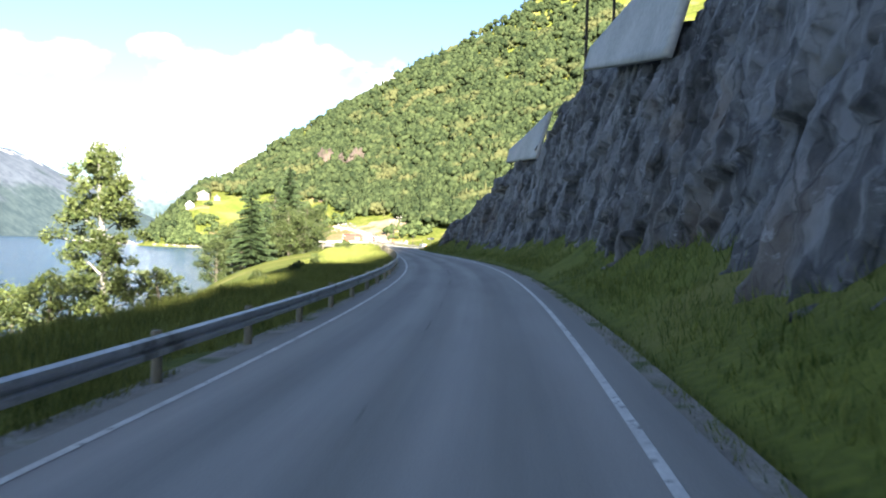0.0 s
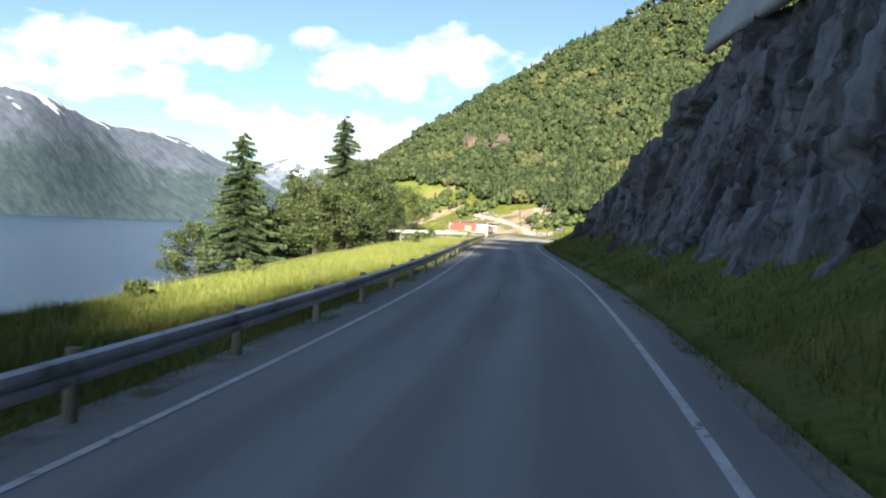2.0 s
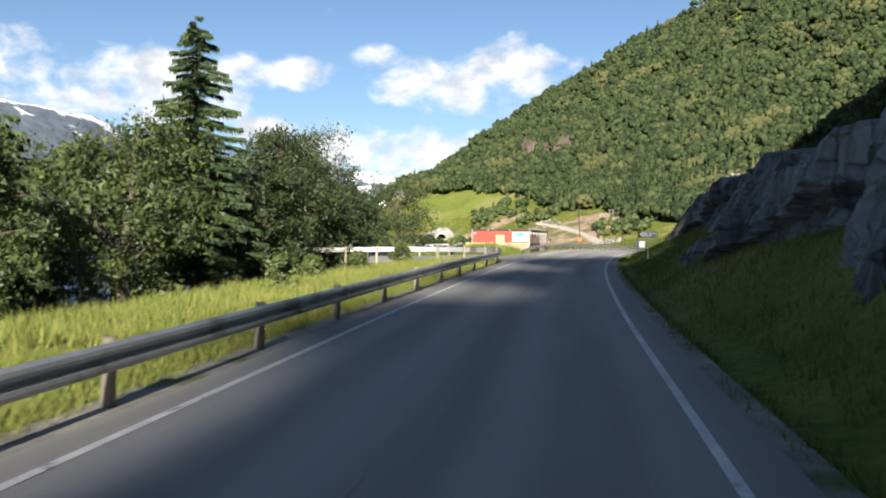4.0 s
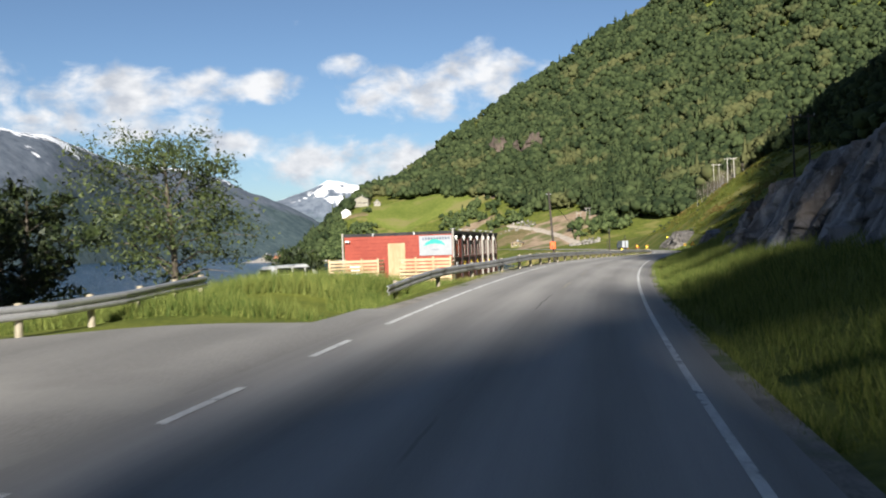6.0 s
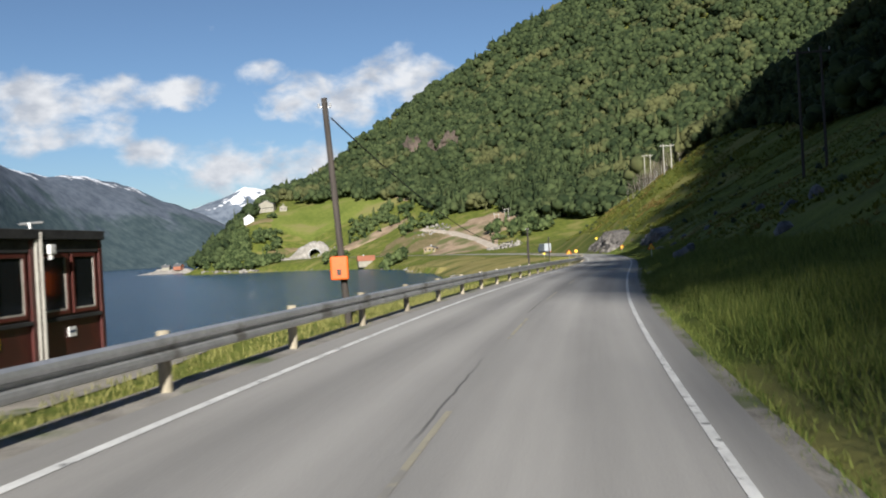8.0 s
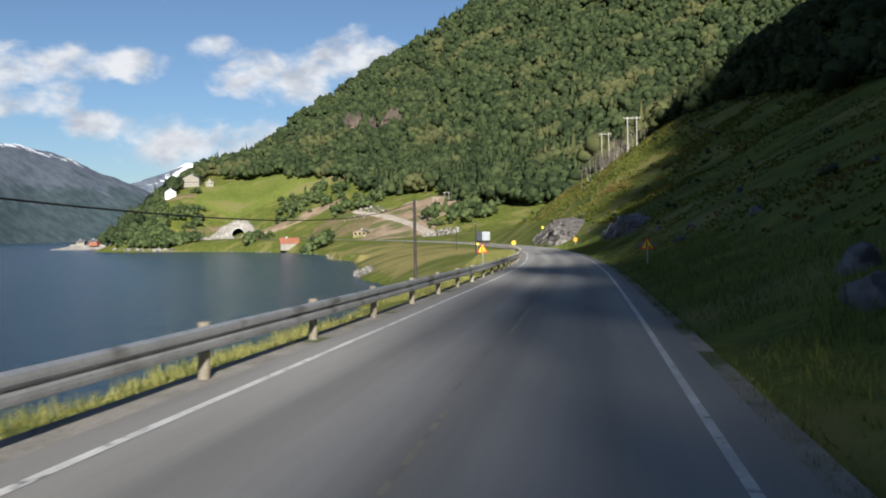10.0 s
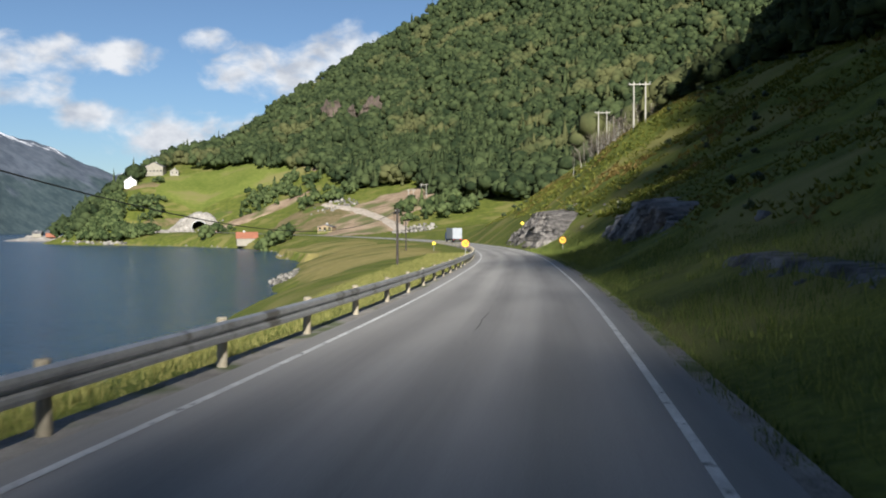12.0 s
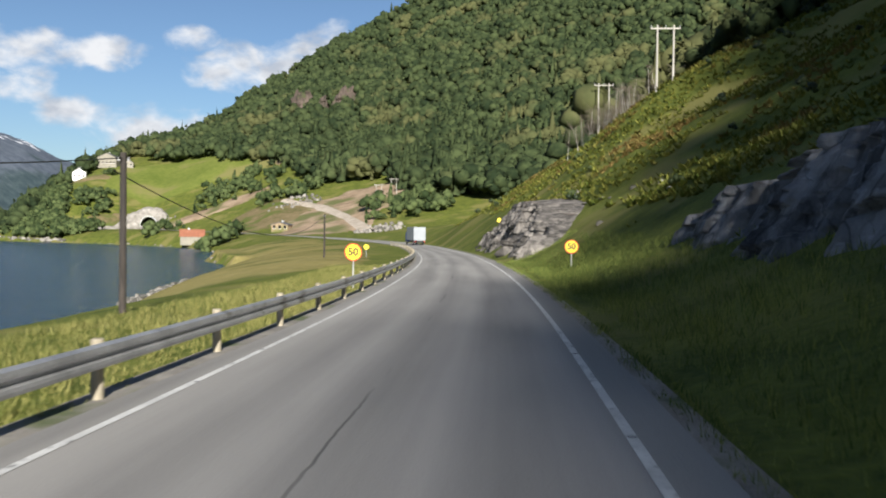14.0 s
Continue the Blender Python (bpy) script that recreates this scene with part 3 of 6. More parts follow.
# ---- far mountains across the fjord ----
def mountainside(name, snow_line):
    """A far mountainside: woods below, bare rock with gullies above, old snow in the hollows of the top."""
    m = bpy.data.materials.new(name)
    m.use_nodes = True
    t = m.node_tree
    link = t.links.new
    b = t.nodes["Principled BSDF"]
    geo = node(t, "ShaderNodeNewGeometry")
    sep = node(t, "ShaderNodeSeparateXYZ")
    link(geo.outputs["Position"], sep.inputs[0])
    z = sep.outputs[2]

    def noise_at(scale, detail, squash=1.0, rough=0.6):
        mp = node(t, "ShaderNodeMapping")
        mp.inputs["Scale"].default_value = (scale, scale, scale * squash)
        link(geo.outputs["Position"], mp.inputs[0])
        n = node(t, "ShaderNodeTexNoise")
        n.inputs["Scale"].default_value, n.inputs["Detail"].default_value, n.inputs["Roughness"].default_value = 1.0, detail, rough
        link(mp.outputs[0], n.inputs["Vector"])
        return n.outputs["Fac"]

    def between(v, lo, hi):
        r = node(t, "ShaderNodeMapRange", interpolation_type="SMOOTHSTEP")
        r.inputs["From Min"].default_value, r.inputs["From Max"].default_value = lo, hi
        link(v, r.inputs["Value"])
        return r.outputs[0]

    def blend(fac, c0, c1):
        x = node(t, "ShaderNodeMix", data_type="RGBA")
        link(fac, x.inputs["Factor"])
        for key, c in (("A", c0), ("B", c1)):
            if isinstance(c, tuple):
                x.inputs[key].default_value = (*c, 1)
            else:
                link(c, x.inputs[key])
        return x.outputs["Result"]
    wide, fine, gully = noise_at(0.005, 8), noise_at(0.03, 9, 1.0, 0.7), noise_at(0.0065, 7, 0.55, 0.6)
    # distance haze is painted in: woods and rock are shifted towards pale blue
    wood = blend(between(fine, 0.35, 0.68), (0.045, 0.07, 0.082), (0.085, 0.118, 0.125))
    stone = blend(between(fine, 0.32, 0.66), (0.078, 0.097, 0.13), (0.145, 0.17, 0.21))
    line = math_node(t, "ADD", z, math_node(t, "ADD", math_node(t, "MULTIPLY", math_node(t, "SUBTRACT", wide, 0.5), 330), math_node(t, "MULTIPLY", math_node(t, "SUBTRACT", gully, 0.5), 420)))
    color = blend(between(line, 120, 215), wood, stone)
    snow = math_node(t, "ADD", z, math_node(t, "ADD", math_node(t, "MULTIPLY", math_node(t, "SUBTRACT", noise_at(0.011, 9, 1.0, 0.62), 0.5), 300), math_node(t, "MULTIPLY", math_node(t, "SUBTRACT", gully, 0.5), 220)))
    color = blend(between(snow, snow_line, snow_line + 18), color, (0.85, 0.87, 0.92))
    link(color, b.inputs["Base Color"])
    b.inputs["Roughness"].default_value = 0.95
    b.inputs["Specular IOR Level"].default_value = 0.1
    bp = node(t, "ShaderNodeBump")
    bp.inputs["Strength"].default_value, bp.inputs["Distance"].default_value = 0.22, 30
    link(math_node(t, "ADD", math_node(t, "MULTIPLY", gully, 1.2), math_node(t, "MULTIPLY", fine, 0.35)), bp.inputs["Height"])
    link(bp.outputs[0], b.inputs["Normal"])
    return m


def far_range(name, ridge, near, far, material, label, seed):
    """A range seen over the water: ridge rows of bearing, height in degrees from the road; it rises from near to far metres."""
    az = np.linspace(ridge[0][0], ridge[-1][0], 260)
    el = np.interp(az, [r[0] for r in ridge], [r[1] for r in ridge])
    n = np.interp(az, [r[0] for r in ridge], [r[2] for r in ridge])
    far = np.interp(az, [r[0] for r in ridge], [r[3] if len(r) > 3 else far for r in ridge])
    soft = np.hanning(41) / np.hanning(41).sum()
    n, far = [np.convolve(np.pad(v, 20, mode="edge"), soft, mode="valid") for v in (n, far)]
    u = np.linspace(0, 1.25, 80)
    A, U = np.meshgrid(az, u)
    N = np.broadcast_to(n, A.shape)
    R = N + (far - N) * U
    topz = np.tan(np.radians(np.broadcast_to(el, A.shape))) * (N + (far - N))
    x, y = 25 + np.sin(np.radians(A)) * R, 120 + np.cos(np.radians(A)) * R
    shape = np.where(U < 1, np.sin(np.clip(U, 0, 1) * math.pi / 2) ** 1.1, 1 - (U - 1) * 0.8)
    z = SEA - 2 + topz * shape * (1 + 0.07 * fbm(x, y, 420, 6, seed) * smooth(0, 0.3, U) * (1 - 0.75 * smooth(0.8, 1, U))) + fbm(A * 30, U * 0, 20, 4, seed) * 8 * smooth(0.5, 1, U)
    tagged(new(name, sheet(name, x, y, z, material)), label, "mountain", kind="structure")


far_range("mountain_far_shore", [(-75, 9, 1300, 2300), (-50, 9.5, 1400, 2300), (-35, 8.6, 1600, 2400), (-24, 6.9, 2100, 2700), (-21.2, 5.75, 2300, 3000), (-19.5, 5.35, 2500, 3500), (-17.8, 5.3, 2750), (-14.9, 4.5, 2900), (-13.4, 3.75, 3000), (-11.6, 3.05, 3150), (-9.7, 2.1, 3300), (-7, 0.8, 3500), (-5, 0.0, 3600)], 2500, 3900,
          mountainside("hazy_mountain_snow", 300), "fjord mountainside in painted blue-grey haze with snow patches on top", 11)
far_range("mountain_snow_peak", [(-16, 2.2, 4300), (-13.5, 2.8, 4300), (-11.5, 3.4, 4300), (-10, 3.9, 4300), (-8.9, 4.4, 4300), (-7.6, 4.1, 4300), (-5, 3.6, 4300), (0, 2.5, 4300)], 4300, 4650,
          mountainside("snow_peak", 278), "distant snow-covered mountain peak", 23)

# ---- woods ----
def ico(level=1):
    bm = bmesh.new()
    bmesh.ops.create_icosphere(bm, subdivisions=level, radius=1)
    co = np.array([v.co[:] for v in bm.verts])
    f = np.array([[v.index for v in p.verts] for p in bm.faces])
    bm.free()
    return co, f


def crowns(name, spots, size, cards, label, material, conifer=0.12, seed=1, level=1):
    """Many far trees as one mesh: leafy domes or layered cones with loose sprays. spots: array of x, y, z."""
    rng = np.random.default_rng(seed)
    base, faces = ico(level)
    ring = np.arange(7) * math.tau / 7
    cone = np.array([[math.cos(a) * r, math.sin(a) * r, h] for r, h in ((1.0, 0.0), (0.62, 0.75), (0.68, 0.7), (0.3, 1.5)) for a in ring] + [[0, 0, 2.2]])
    cf = [(k * 7 + i, k * 7 + (i + 1) % 7, (k + 1) * 7 + i) for k in range(3) for i in range(7)] + [(k * 7 + (i + 1) % 7, (k + 1) * 7 + (i + 1) % 7, (k + 1) * 7 + i) for k in range(3) for i in range(7)] + [(21 + i, 21 + (i + 1) % 7, 28) for i in range(7)]
    cf = np.array(cf)
    V, F, n0 = [], [], 0
    for x, y, z in spots:
        s = size * rng.uniform(0.5, 1.45)
        if rng.random() < conifer:
            c = cone * np.array([0.28 * s, 0.28 * s, 0.68 * s]) * (1 + rng.normal(0, 0.14, (len(cone), 1))) + (x, y, z + 0.1 * s)
            V.append(c)
            F.append(cf + n0)
            n0 += len(c)
            lift = rng.random(cards) ** 1.3
            turn = rng.uniform(0, math.tau, cards)
            reach = (0.36 * (1 - lift) + 0.03) * s
            at = np.stack([x + np.cos(turn) * reach, y + np.sin(turn) * reach, z + (0.15 + 1.35 * lift) * s], 1)
            tri = at[:, None, :] + rng.normal(0, 0.1 * s, (cards, 3, 3)) * np.array([1, 1, 0.8])
            V.append(tri.reshape(-1, 3))
            F.append(np.arange(cards * 3).reshape(-1, 3) + n0)
            n0 += cards * 3
            continue
        # a broad crown: several leafy domes round a middle one, and loose sprays at their rims
        n = 4
        turn = rng.uniform(0, math.tau) + np.arange(n) * 2.4
        out = np.concatenate([[0], rng.uniform(0.26, 0.46, n - 1)]) * s
        cx, cy = x + np.cos(turn) * out, y + np.sin(turn) * out
        cz = z + (np.concatenate([[0.8], rng.uniform(0.42, 0.74, n - 1)])) * s
        rad = np.concatenate([[0.36], rng.uniform(0.22, 0.33, n - 1)]) * s
        c = base[None] * (1 + rng.normal(0, 0.17, (n, len(base), 1))) * rad[:, None, None] * np.array([1, 1, 0.95]) + np.stack([cx, cy, cz], 1)[:, None, :]
        V.append(c.reshape(-1, 3))
        F.append((faces[None] + (np.arange(n) * len(base))[:, None, None]).reshape(-1, 3) + n0)
        n0 += n * len(base)
        pick = rng.integers(0, n, cards)
        way = rng.normal(0, 1, (cards, 3))
        way[:, 2] = np.abs(way[:, 2]) * 0.9 - 0.2
        way /= np.linalg.norm(way, axis=1)[:, None]
        at = np.stack([cx, cy, cz], 1)[pick] + way * rad[pick][:, None] * rng.uniform(0.95, 1.25, (cards, 1))
        tri = at[:, None, :] + rng.normal(0, 0.085 * s, (cards, 3, 3))
        V.append(tri.reshape(-1, 3))
        F.append(np.arange(cards * 3).reshape(-1, 3) + n0)
        n0 += cards * 3
    me = tri_mesh(name, np.concatenate(V), np.concatenate(F), material)
    return tagged(new(name, me), label, "forest", kind="stuff")


def wooded(x, y):
    """True where wood grows on the far slopes: above the fields, and on the headland's end."""
    z = ground_height(x, y)
    edge = np.interp(x, [-104, -97, -80, -20, 30, 60, 120, 160], [-5, 30, 52, 50, 38, 26, 18, 6]) + 7 * fbm(x, y, 45, 3, 31)
    cut = (np.abs(x - (88 - (y - 640) * 0.35)) < 5 + (y - 640) * 0.01) & (y > 640) & (y < 860)
    return (z > edge) & (z > -3) & ~cut


def scatter(n, x0, x1, y0, y1, keep, seed):
    rng = np.random.default_rng(seed)
    x, y = rng.uniform(x0, x1, n), rng.uniform(y0, y1, n)
    k = keep(x, y)
    x, y = x[k], y[k]
    return np.stack([x, y, ground_height(x, y)], 1)


# bare crags in the wood: x, y, width, height
CRAGS = [(46.5, 1096, 21, 17), (79, 1056, 24, 12), (63, 1075, 12, 9)]


FARM = [(-95, 990), (-84, 1024), (-70, 1022)]


def clear_of_farm(x, y):
    """False on the houses' plots and just below them."""
    out = np.ones(np.shape(x), bool)
    for hx, hy in FARM:
        out &= ~((np.abs(x - hx - (hy - y) * 0.15) < 9) & (y > hy - 34) & (y < hy + 7))
    return out


def on_face(x, y):
    for cx, cy, w, h in CRAGS:
        x = np.where((np.abs(x - cx) < w * 0.45) & (y > cy - 20) & (y < cy + 6), 9000.0, x)
    return wooded(x, y) & clear_of_farm(x, y) & (np.arctan2(x - 30, y - 200) < 0.7) & (y > 520)


crowns("forest", scatter(19000, -200, 440, 540, 1345, on_face, 3), 8.3, 9, "dense broadleaf forest covering the mountainside", forest_green, 0.06)
crowns("forest", scatter(2000, -30, 170, 640, 960, lambda x, y: on_face(x, y) & (ground_height(x, y) < 62), 13), 7.6, 14, "dark spruce and pine belt at the foot of the mountain", forest_green, 0.65, 14)
crowns("forest", scatter(4000, 85, 330, 180, 580, lambda x, y: (x - curve(y, 1) > 38 + 0.04 * (y - 180)) & (x - curve(y, 1) < 170) & ~((x < 121) & (y > 490) & (y < 526)), 4), 5.4, 42, "shaded mixed forest on the steep hillside", forest_green, 0.35, 2)

# unseen trees added along the spur's crest for ragged shade edges on the road
crowns("forest", scatter(1100, -20, 330, -235, -165, lambda x, y: x > -16, 6), 5.0, 16, "unseen wooded crest added behind to dapple the road's shade", forest_green, 0.3, 5)

# ---- rock faces ----
def cells(u, v, seed):
    """A random step for each block of a staggered bond, -1 to 1."""
    j = np.floor(v)
    i = np.floor(u + 0.5 * np.mod(j, 2) + np.sin(j * 12.9 + seed) * 0.3)
    n = np.sin(i * 127.1 + j * 311.7 + seed * 74.7) * 43758.5453
    return (n - np.floor(n)) * 2 - 1


def facets(u, v, seed, lean):
    """Like cells, but each block has a face that leans its own way."""
    j = np.floor(v)
    uu = u + 0.5 * np.mod(j, 2) + np.sin(j * 12.9 + seed) * 0.3
    i = np.floor(uu)

    def hashed(k):
        n = np.sin(i * 127.1 + j * 311.7 + (seed + k) * 74.7) * 43758.5453
        return (n - np.floor(n)) * 2 - 1
    return hashed(0) * 0.7 + lean * (hashed(1.3) * (uu - i - 0.5) + hashed(2.7) * (v - j - 0.5))


def rock_face(name, label, rows, base_d, lean, seed, rough=0.5, material=None, step=0.2, bury=1.2, cap=7.0):
    """A blasted rock face along the right of the road. rows: y and the height of its top over the road."""
    rows = np.array(rows)
    ys = np.arange(rows[0, 0], rows[-1, 0], step)
    v = np.concatenate([np.linspace(0, 1, 92), np.linspace(1.03, 1.5, 10)])
    Y, V = np.meshgrid(ys, v)
    Ht = np.interp(Y, rows[:, 0], rows[:, 1])
    Ht = Ht + fbm(Y, Y * 0, 6, 3, seed) * 0.045 * Ht
    up = np.where(V <= 1, V * (Ht + bury) - bury, Ht + (V - 1) * cap * 0.2)
    # blocks between tilted joints: each a plane of its own lean, with open joints and thin ledges
    wy = Y + 0.2 * up + fbm(Y, up, 8, 2, seed) * 0.5
    wz = up + 0.14 * Y + fbm(Y, up, 9, 2, seed + 1) * 0.4
    big = facets(wy / 3.8, wz / 6.5, seed, 0.8)
    mid = facets(wy / 1.8 + wz * 0.12, wz / 2.7, seed + 5, 0.9)
    small = facets(wy / 0.9 - wz * 0.1, wz / 1.1, seed + 11, 0.9)
    thin = cells(wy / 2.6, wz / 0.5, seed + 8)
    slot = np.abs(np.mod(wy / 4.6 + 0.35 * cells(wy / 4.6, wz / 7, seed + 2) + 0.5, 1) - 0.5) * 4.6
    depth = big * 0.85 + mid * 0.42 + small * 0.2 + thin * 0.09 + np.clip(0.4 - slot, 0, 1) * 2.0 + fbm(Y, up * 0.6, 18, 2, seed + 9) * 0.6
    d = base_d + lean * np.clip(up, -bury, None) + depth * rough * smooth(-1.2, 0.8, up) + np.where(V > 1, (V - 1) / 0.5 * cap, 0)
    ends = smooth(rows[0, 0], rows[0, 0] + 3, Y) * (1 - smooth(rows[-1, 0] - 3, rows[-1, 0], Y))
    d = d + (1 - ends) * 2.5
    x = curve(Y, 1) + d
    z = curve(Y, 2) + up
    co = np.stack([x, Y, z], -1).reshape(-1, 3)
    r, cc = Y.shape
    i = np.arange(r * cc).reshape(r, cc)
    t1 = np.stack([i[:-1, :-1], i[1:, 1:], i[:-1, 1:]], -1).reshape(-1, 3)
    t2 = np.stack([i[:-1, :-1], i[1:, :-1], i[1:, 1:]], -1).reshape(-1, 3)
    me = tri_mesh(name, co, np.concatenate([t1, t2]), material or rock)
    return tagged(new(name, me), label, "rock", kind="structure")


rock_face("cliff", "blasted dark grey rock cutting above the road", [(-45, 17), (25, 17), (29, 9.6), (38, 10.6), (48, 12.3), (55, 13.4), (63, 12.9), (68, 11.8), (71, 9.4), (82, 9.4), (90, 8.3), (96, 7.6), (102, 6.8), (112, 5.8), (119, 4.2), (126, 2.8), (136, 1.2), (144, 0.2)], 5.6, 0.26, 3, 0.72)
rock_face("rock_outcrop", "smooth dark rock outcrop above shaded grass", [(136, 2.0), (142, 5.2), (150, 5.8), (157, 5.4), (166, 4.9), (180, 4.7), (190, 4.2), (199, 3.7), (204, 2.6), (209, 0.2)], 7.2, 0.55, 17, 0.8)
rock_face("rock_ledge", "low broken rock ledge in the ditch", [(312, 0.4), (317, 1.2), (326, 1.4), (334, 0.4)], 5.6, 0.8, 29, 0.35, step=0.3, cap=2.5)
rock_face("rock_outcrop", "rounded grey rock outcrop in the hillside", [(346, 0.6), (352, 2.2), (360, 3.8), (370, 4.5), (381, 3.6), (390, 0.8)], 7.6, 0.6, 41, 1.0, cap=2.5)
rock_face("rock_outcrop", "sunlit jointed rock knob beside the bend", [(416, 0.6), (422, 2.8), (430, 5.0), (444, 5.8), (456, 5.0), (466, 2.4), (474, 0.6)], 5.2, 0.55, 53, 1.1, sunlit_toned_rock, cap=4)


def concrete_cap(y0, y1, h0, h1, rise, d):
    """A smooth sprayed slab on the slope above the cutting: high at its near end, thin at the far one."""
    ys, v = np.meshgrid(np.linspace(y0, y1, 40), np.linspace(0, 1, 14))
    base = np.interp(ys, [y0, y1], [h0, h1]) - 1.0
    up = base + v * (1.0 + np.interp(ys, [y0, y1], [rise, 0.25]))
    x = curve(ys, 1) + d + (up - base) * 0.3 + fbm(ys, v * 4, 5, 2, 4) * 0.12
    ob = new("sprayed_concrete", sheet("sprayed_concrete", x, ys, curve(ys, 2) + up, grey_concrete))
    thick = ob.modifiers.new("thick", "SOLIDIFY")
    thick.thickness, thick.offset = 0.3, 0
    tagged(ob, "pale grey sprayed concrete above the rock cutting", "retaining slope", kind="structure")


concrete_cap(73, 90, 9.5, 10.5, 2.8, 7.7)
concrete_cap(30, 50, 9.2, 12.4, 4.6, 7.2)

# ---- guardrails ----
W_BEAM = [(-0.02, 0.359), (0.05, 0.387), (0.065, 0.43), (0.055, 0.467), (0.0, 0.496), (0.0, 0.524), (0.055, 0.552), (0.065, 0.59), (0.05, 0.632), (-0.02, 0.66), (-0.035, 0.655), (0.03, 0.627), (0.045, 0.59), (0.035, 0.561), (-0.02, 0.533), (-0.02, 0.486), (0.035, 0.458), (0.045, 0.43), (0.03, 0.392), (-0.035, 0.364)]


def guardrail(points, label, first=0.0, spacing=4.72, face=1, dense_from=1e9):
    """A W-beam on posts along ground points; face: the side of the walk that the beam looks to (1: right)."""
    pts = [Vector(p) for p in points]
    root = thing("guardrail", label, "guardrail")
    ring = []
    for i, p in enumerate(pts):
        t = (pts[min(i + 1, len(pts) - 1)] - pts[max(i - 1, 0)])
        n = Vector((t.y, -t.x, 0)).normalized() * face
        ring.append([p + n * a + Vector((0, 0, h)) for a, h in W_BEAM])
    bm = bmesh.new()
    vs = [[bm.verts.new(c) for c in r] for r in ring]
    k = len(W_BEAM)
    for a, b in zip(vs, vs[1:]):
        for j in range(k):
            bm.faces.new((a[j], a[(j + 1) % k], b[(j + 1) % k], b[j]))
    bm.faces.new(vs[0])
    bm.faces.new(reversed(vs[-1]))
    bmesh.ops.recalc_face_normals(bm, faces=bm.faces)
    part("beam", bm, steel, root, "galvanised W-profile steel beam")
    bm = bmesh.new()
    rod(bm, (-0.115, 0, -0.9), (-0.115, 0, 0.7), 0.078, 0.076, 12)
    bmesh.ops.bevel(bm, geom=[e for e in bm.edges if e.verts[0].co.z > 0.5 and e.verts[1].co.z > 0.5], offset=0.012, segments=1, affect="EDGES")
    me = bpy.data.meshes.new("post")
    bm.to_mesh(me)
    bm.free()
    me.materials.append(post_wood)
    run, nextp = 0.0, first
    for a, b in zip(pts, pts[1:]):
        seg = (b - a).length
        while nextp <= run + seg:
            p = a.lerp(b, (nextp - run) / seg)
            n = Vector((b.y - a.y, -(b.x - a.x), 0)).normalized() * face
            ob = new("post", me)
            ob.parent = root
            ob.matrix_basis = Matrix.Translation(p) @ Matrix.Rotation(math.atan2(n.y, n.x), 4, "Z") @ pose(0, 0, 0, random.uniform(-1.5, 1.5), random.uniform(-1.5, 1.5), 0)
            nextp += spacing if nextp < dense_from else 1.9
        run += seg
    return root


RAIL_D = -3.2
line_1 = [road_point(y, RAIL_D)[:] for y in np.arange(-68.0, 153.1, 1.5)]
turn_mid = road_point(153.5, RAIL_D - 5.0)
end_1 = [tuple(turn_mid + Vector((5.0 * math.cos(a), 5.0 * math.sin(a), 0.0))) for a in np.radians(np.arange(4, 100, 9))]
back_1 = [(turn_mid.x - 0.6 - i * 1.1, turn_mid.y + 5.0 - i * 0.15 - 0.02 * i * i, turn_mid.z - 0.02 * i) for i in range(1, 8)]
guardrail(line_1 + end_1 + back_1, "shaded steel guardrail curving away at the layby", 3.2, dense_from=224.0)
line_2 = [tuple(road_point(y, d) + Vector((0, 0, h))) for y, d, h in ((180.5, -5.0, -0.62), (183.0, -4.75, -0.42), (185.0, -4.55, -0.3), (187.5, -4.35, -0.24), (190.0, -4.1, -0.2), (193.0, -3.7, -0.14), (196.0, -3.35, -0.06))] + [road_point(y, RAIL_D)[:] for y in np.arange(198.5, 560, 1.5)]
guardrail(line_2, "long galvanised steel guardrail between road and fjord", 1.1)
back_line = [(6.4, 168.0), (8.0, 168.5), (9.6, 169.2), (11.0, 170.2), (12.0, 171.8), (12.6, 174.0), (12.9, 176.5), (13.0, 179.0)]
guardrail([(x, y, max(float(ground_height(x, y)), 1.15)) for x, y in back_line], "steel guardrail on the water side of the layby", 0.3, 2.0)

# ---- layby ----
def layby():
    ds, ys = np.meshgrid(np.linspace(-16, -2.98, 16), np.linspace(159.4, 172.5, 14))
    squeeze = np.interp(ds, [-16, -9, -3], [0.62, 0.8, 1.25])
    y = 165.5 + (ys - 165.5) * squeeze
    x = curve(y, 1) + ds
    z = np.where(ds > -3.9, curve(y, 2) + curve(y, 3) * ds, np.maximum(ground_height(x, y) + 0.05, 1.2)) - 0.004
    tagged(new("layby", sheet("layby", x, y, z, asphalt)), "worn asphalt entry to the layby", "pavement", kind="structure")


layby()
for k, (a, b) in enumerate([(156.4, 158.9), (161.2, 163.3), (165.8, 167.9)]):
    tagged(new("edge_line", strip("edge_line", -2.6, -2.49, a, b, line_white, 0.008, 0.5)), "white dashed edge line across the layby entry", "road marking", kind="structure")
for k in range(9):
    y0 = 184.0 + k * 12.3
    tagged(new("centre_line", strip("centre_line", -0.032, 0.032, y0, y0 + 5.0, line_yellow, 0.006, 0.8)), "faded yellow centre dash on asphalt", "road marking", kind="structure")

# ---- yard ground ----
def yard():
    us, vs = np.meshgrid(np.linspace(0, 1, 16), np.linspace(0, 1, 18))
    y = 186 + vs * 40
    x = curve(y, 1) + np.interp(us, [0, 1], [-24, -7.2])
    me = sheet("yard", x, y, ground_height(x, y) + 0.03, gravel)
    tagged(new("yard", me), "gravel yard around the site cabins", "yard", kind="structure")


yard()

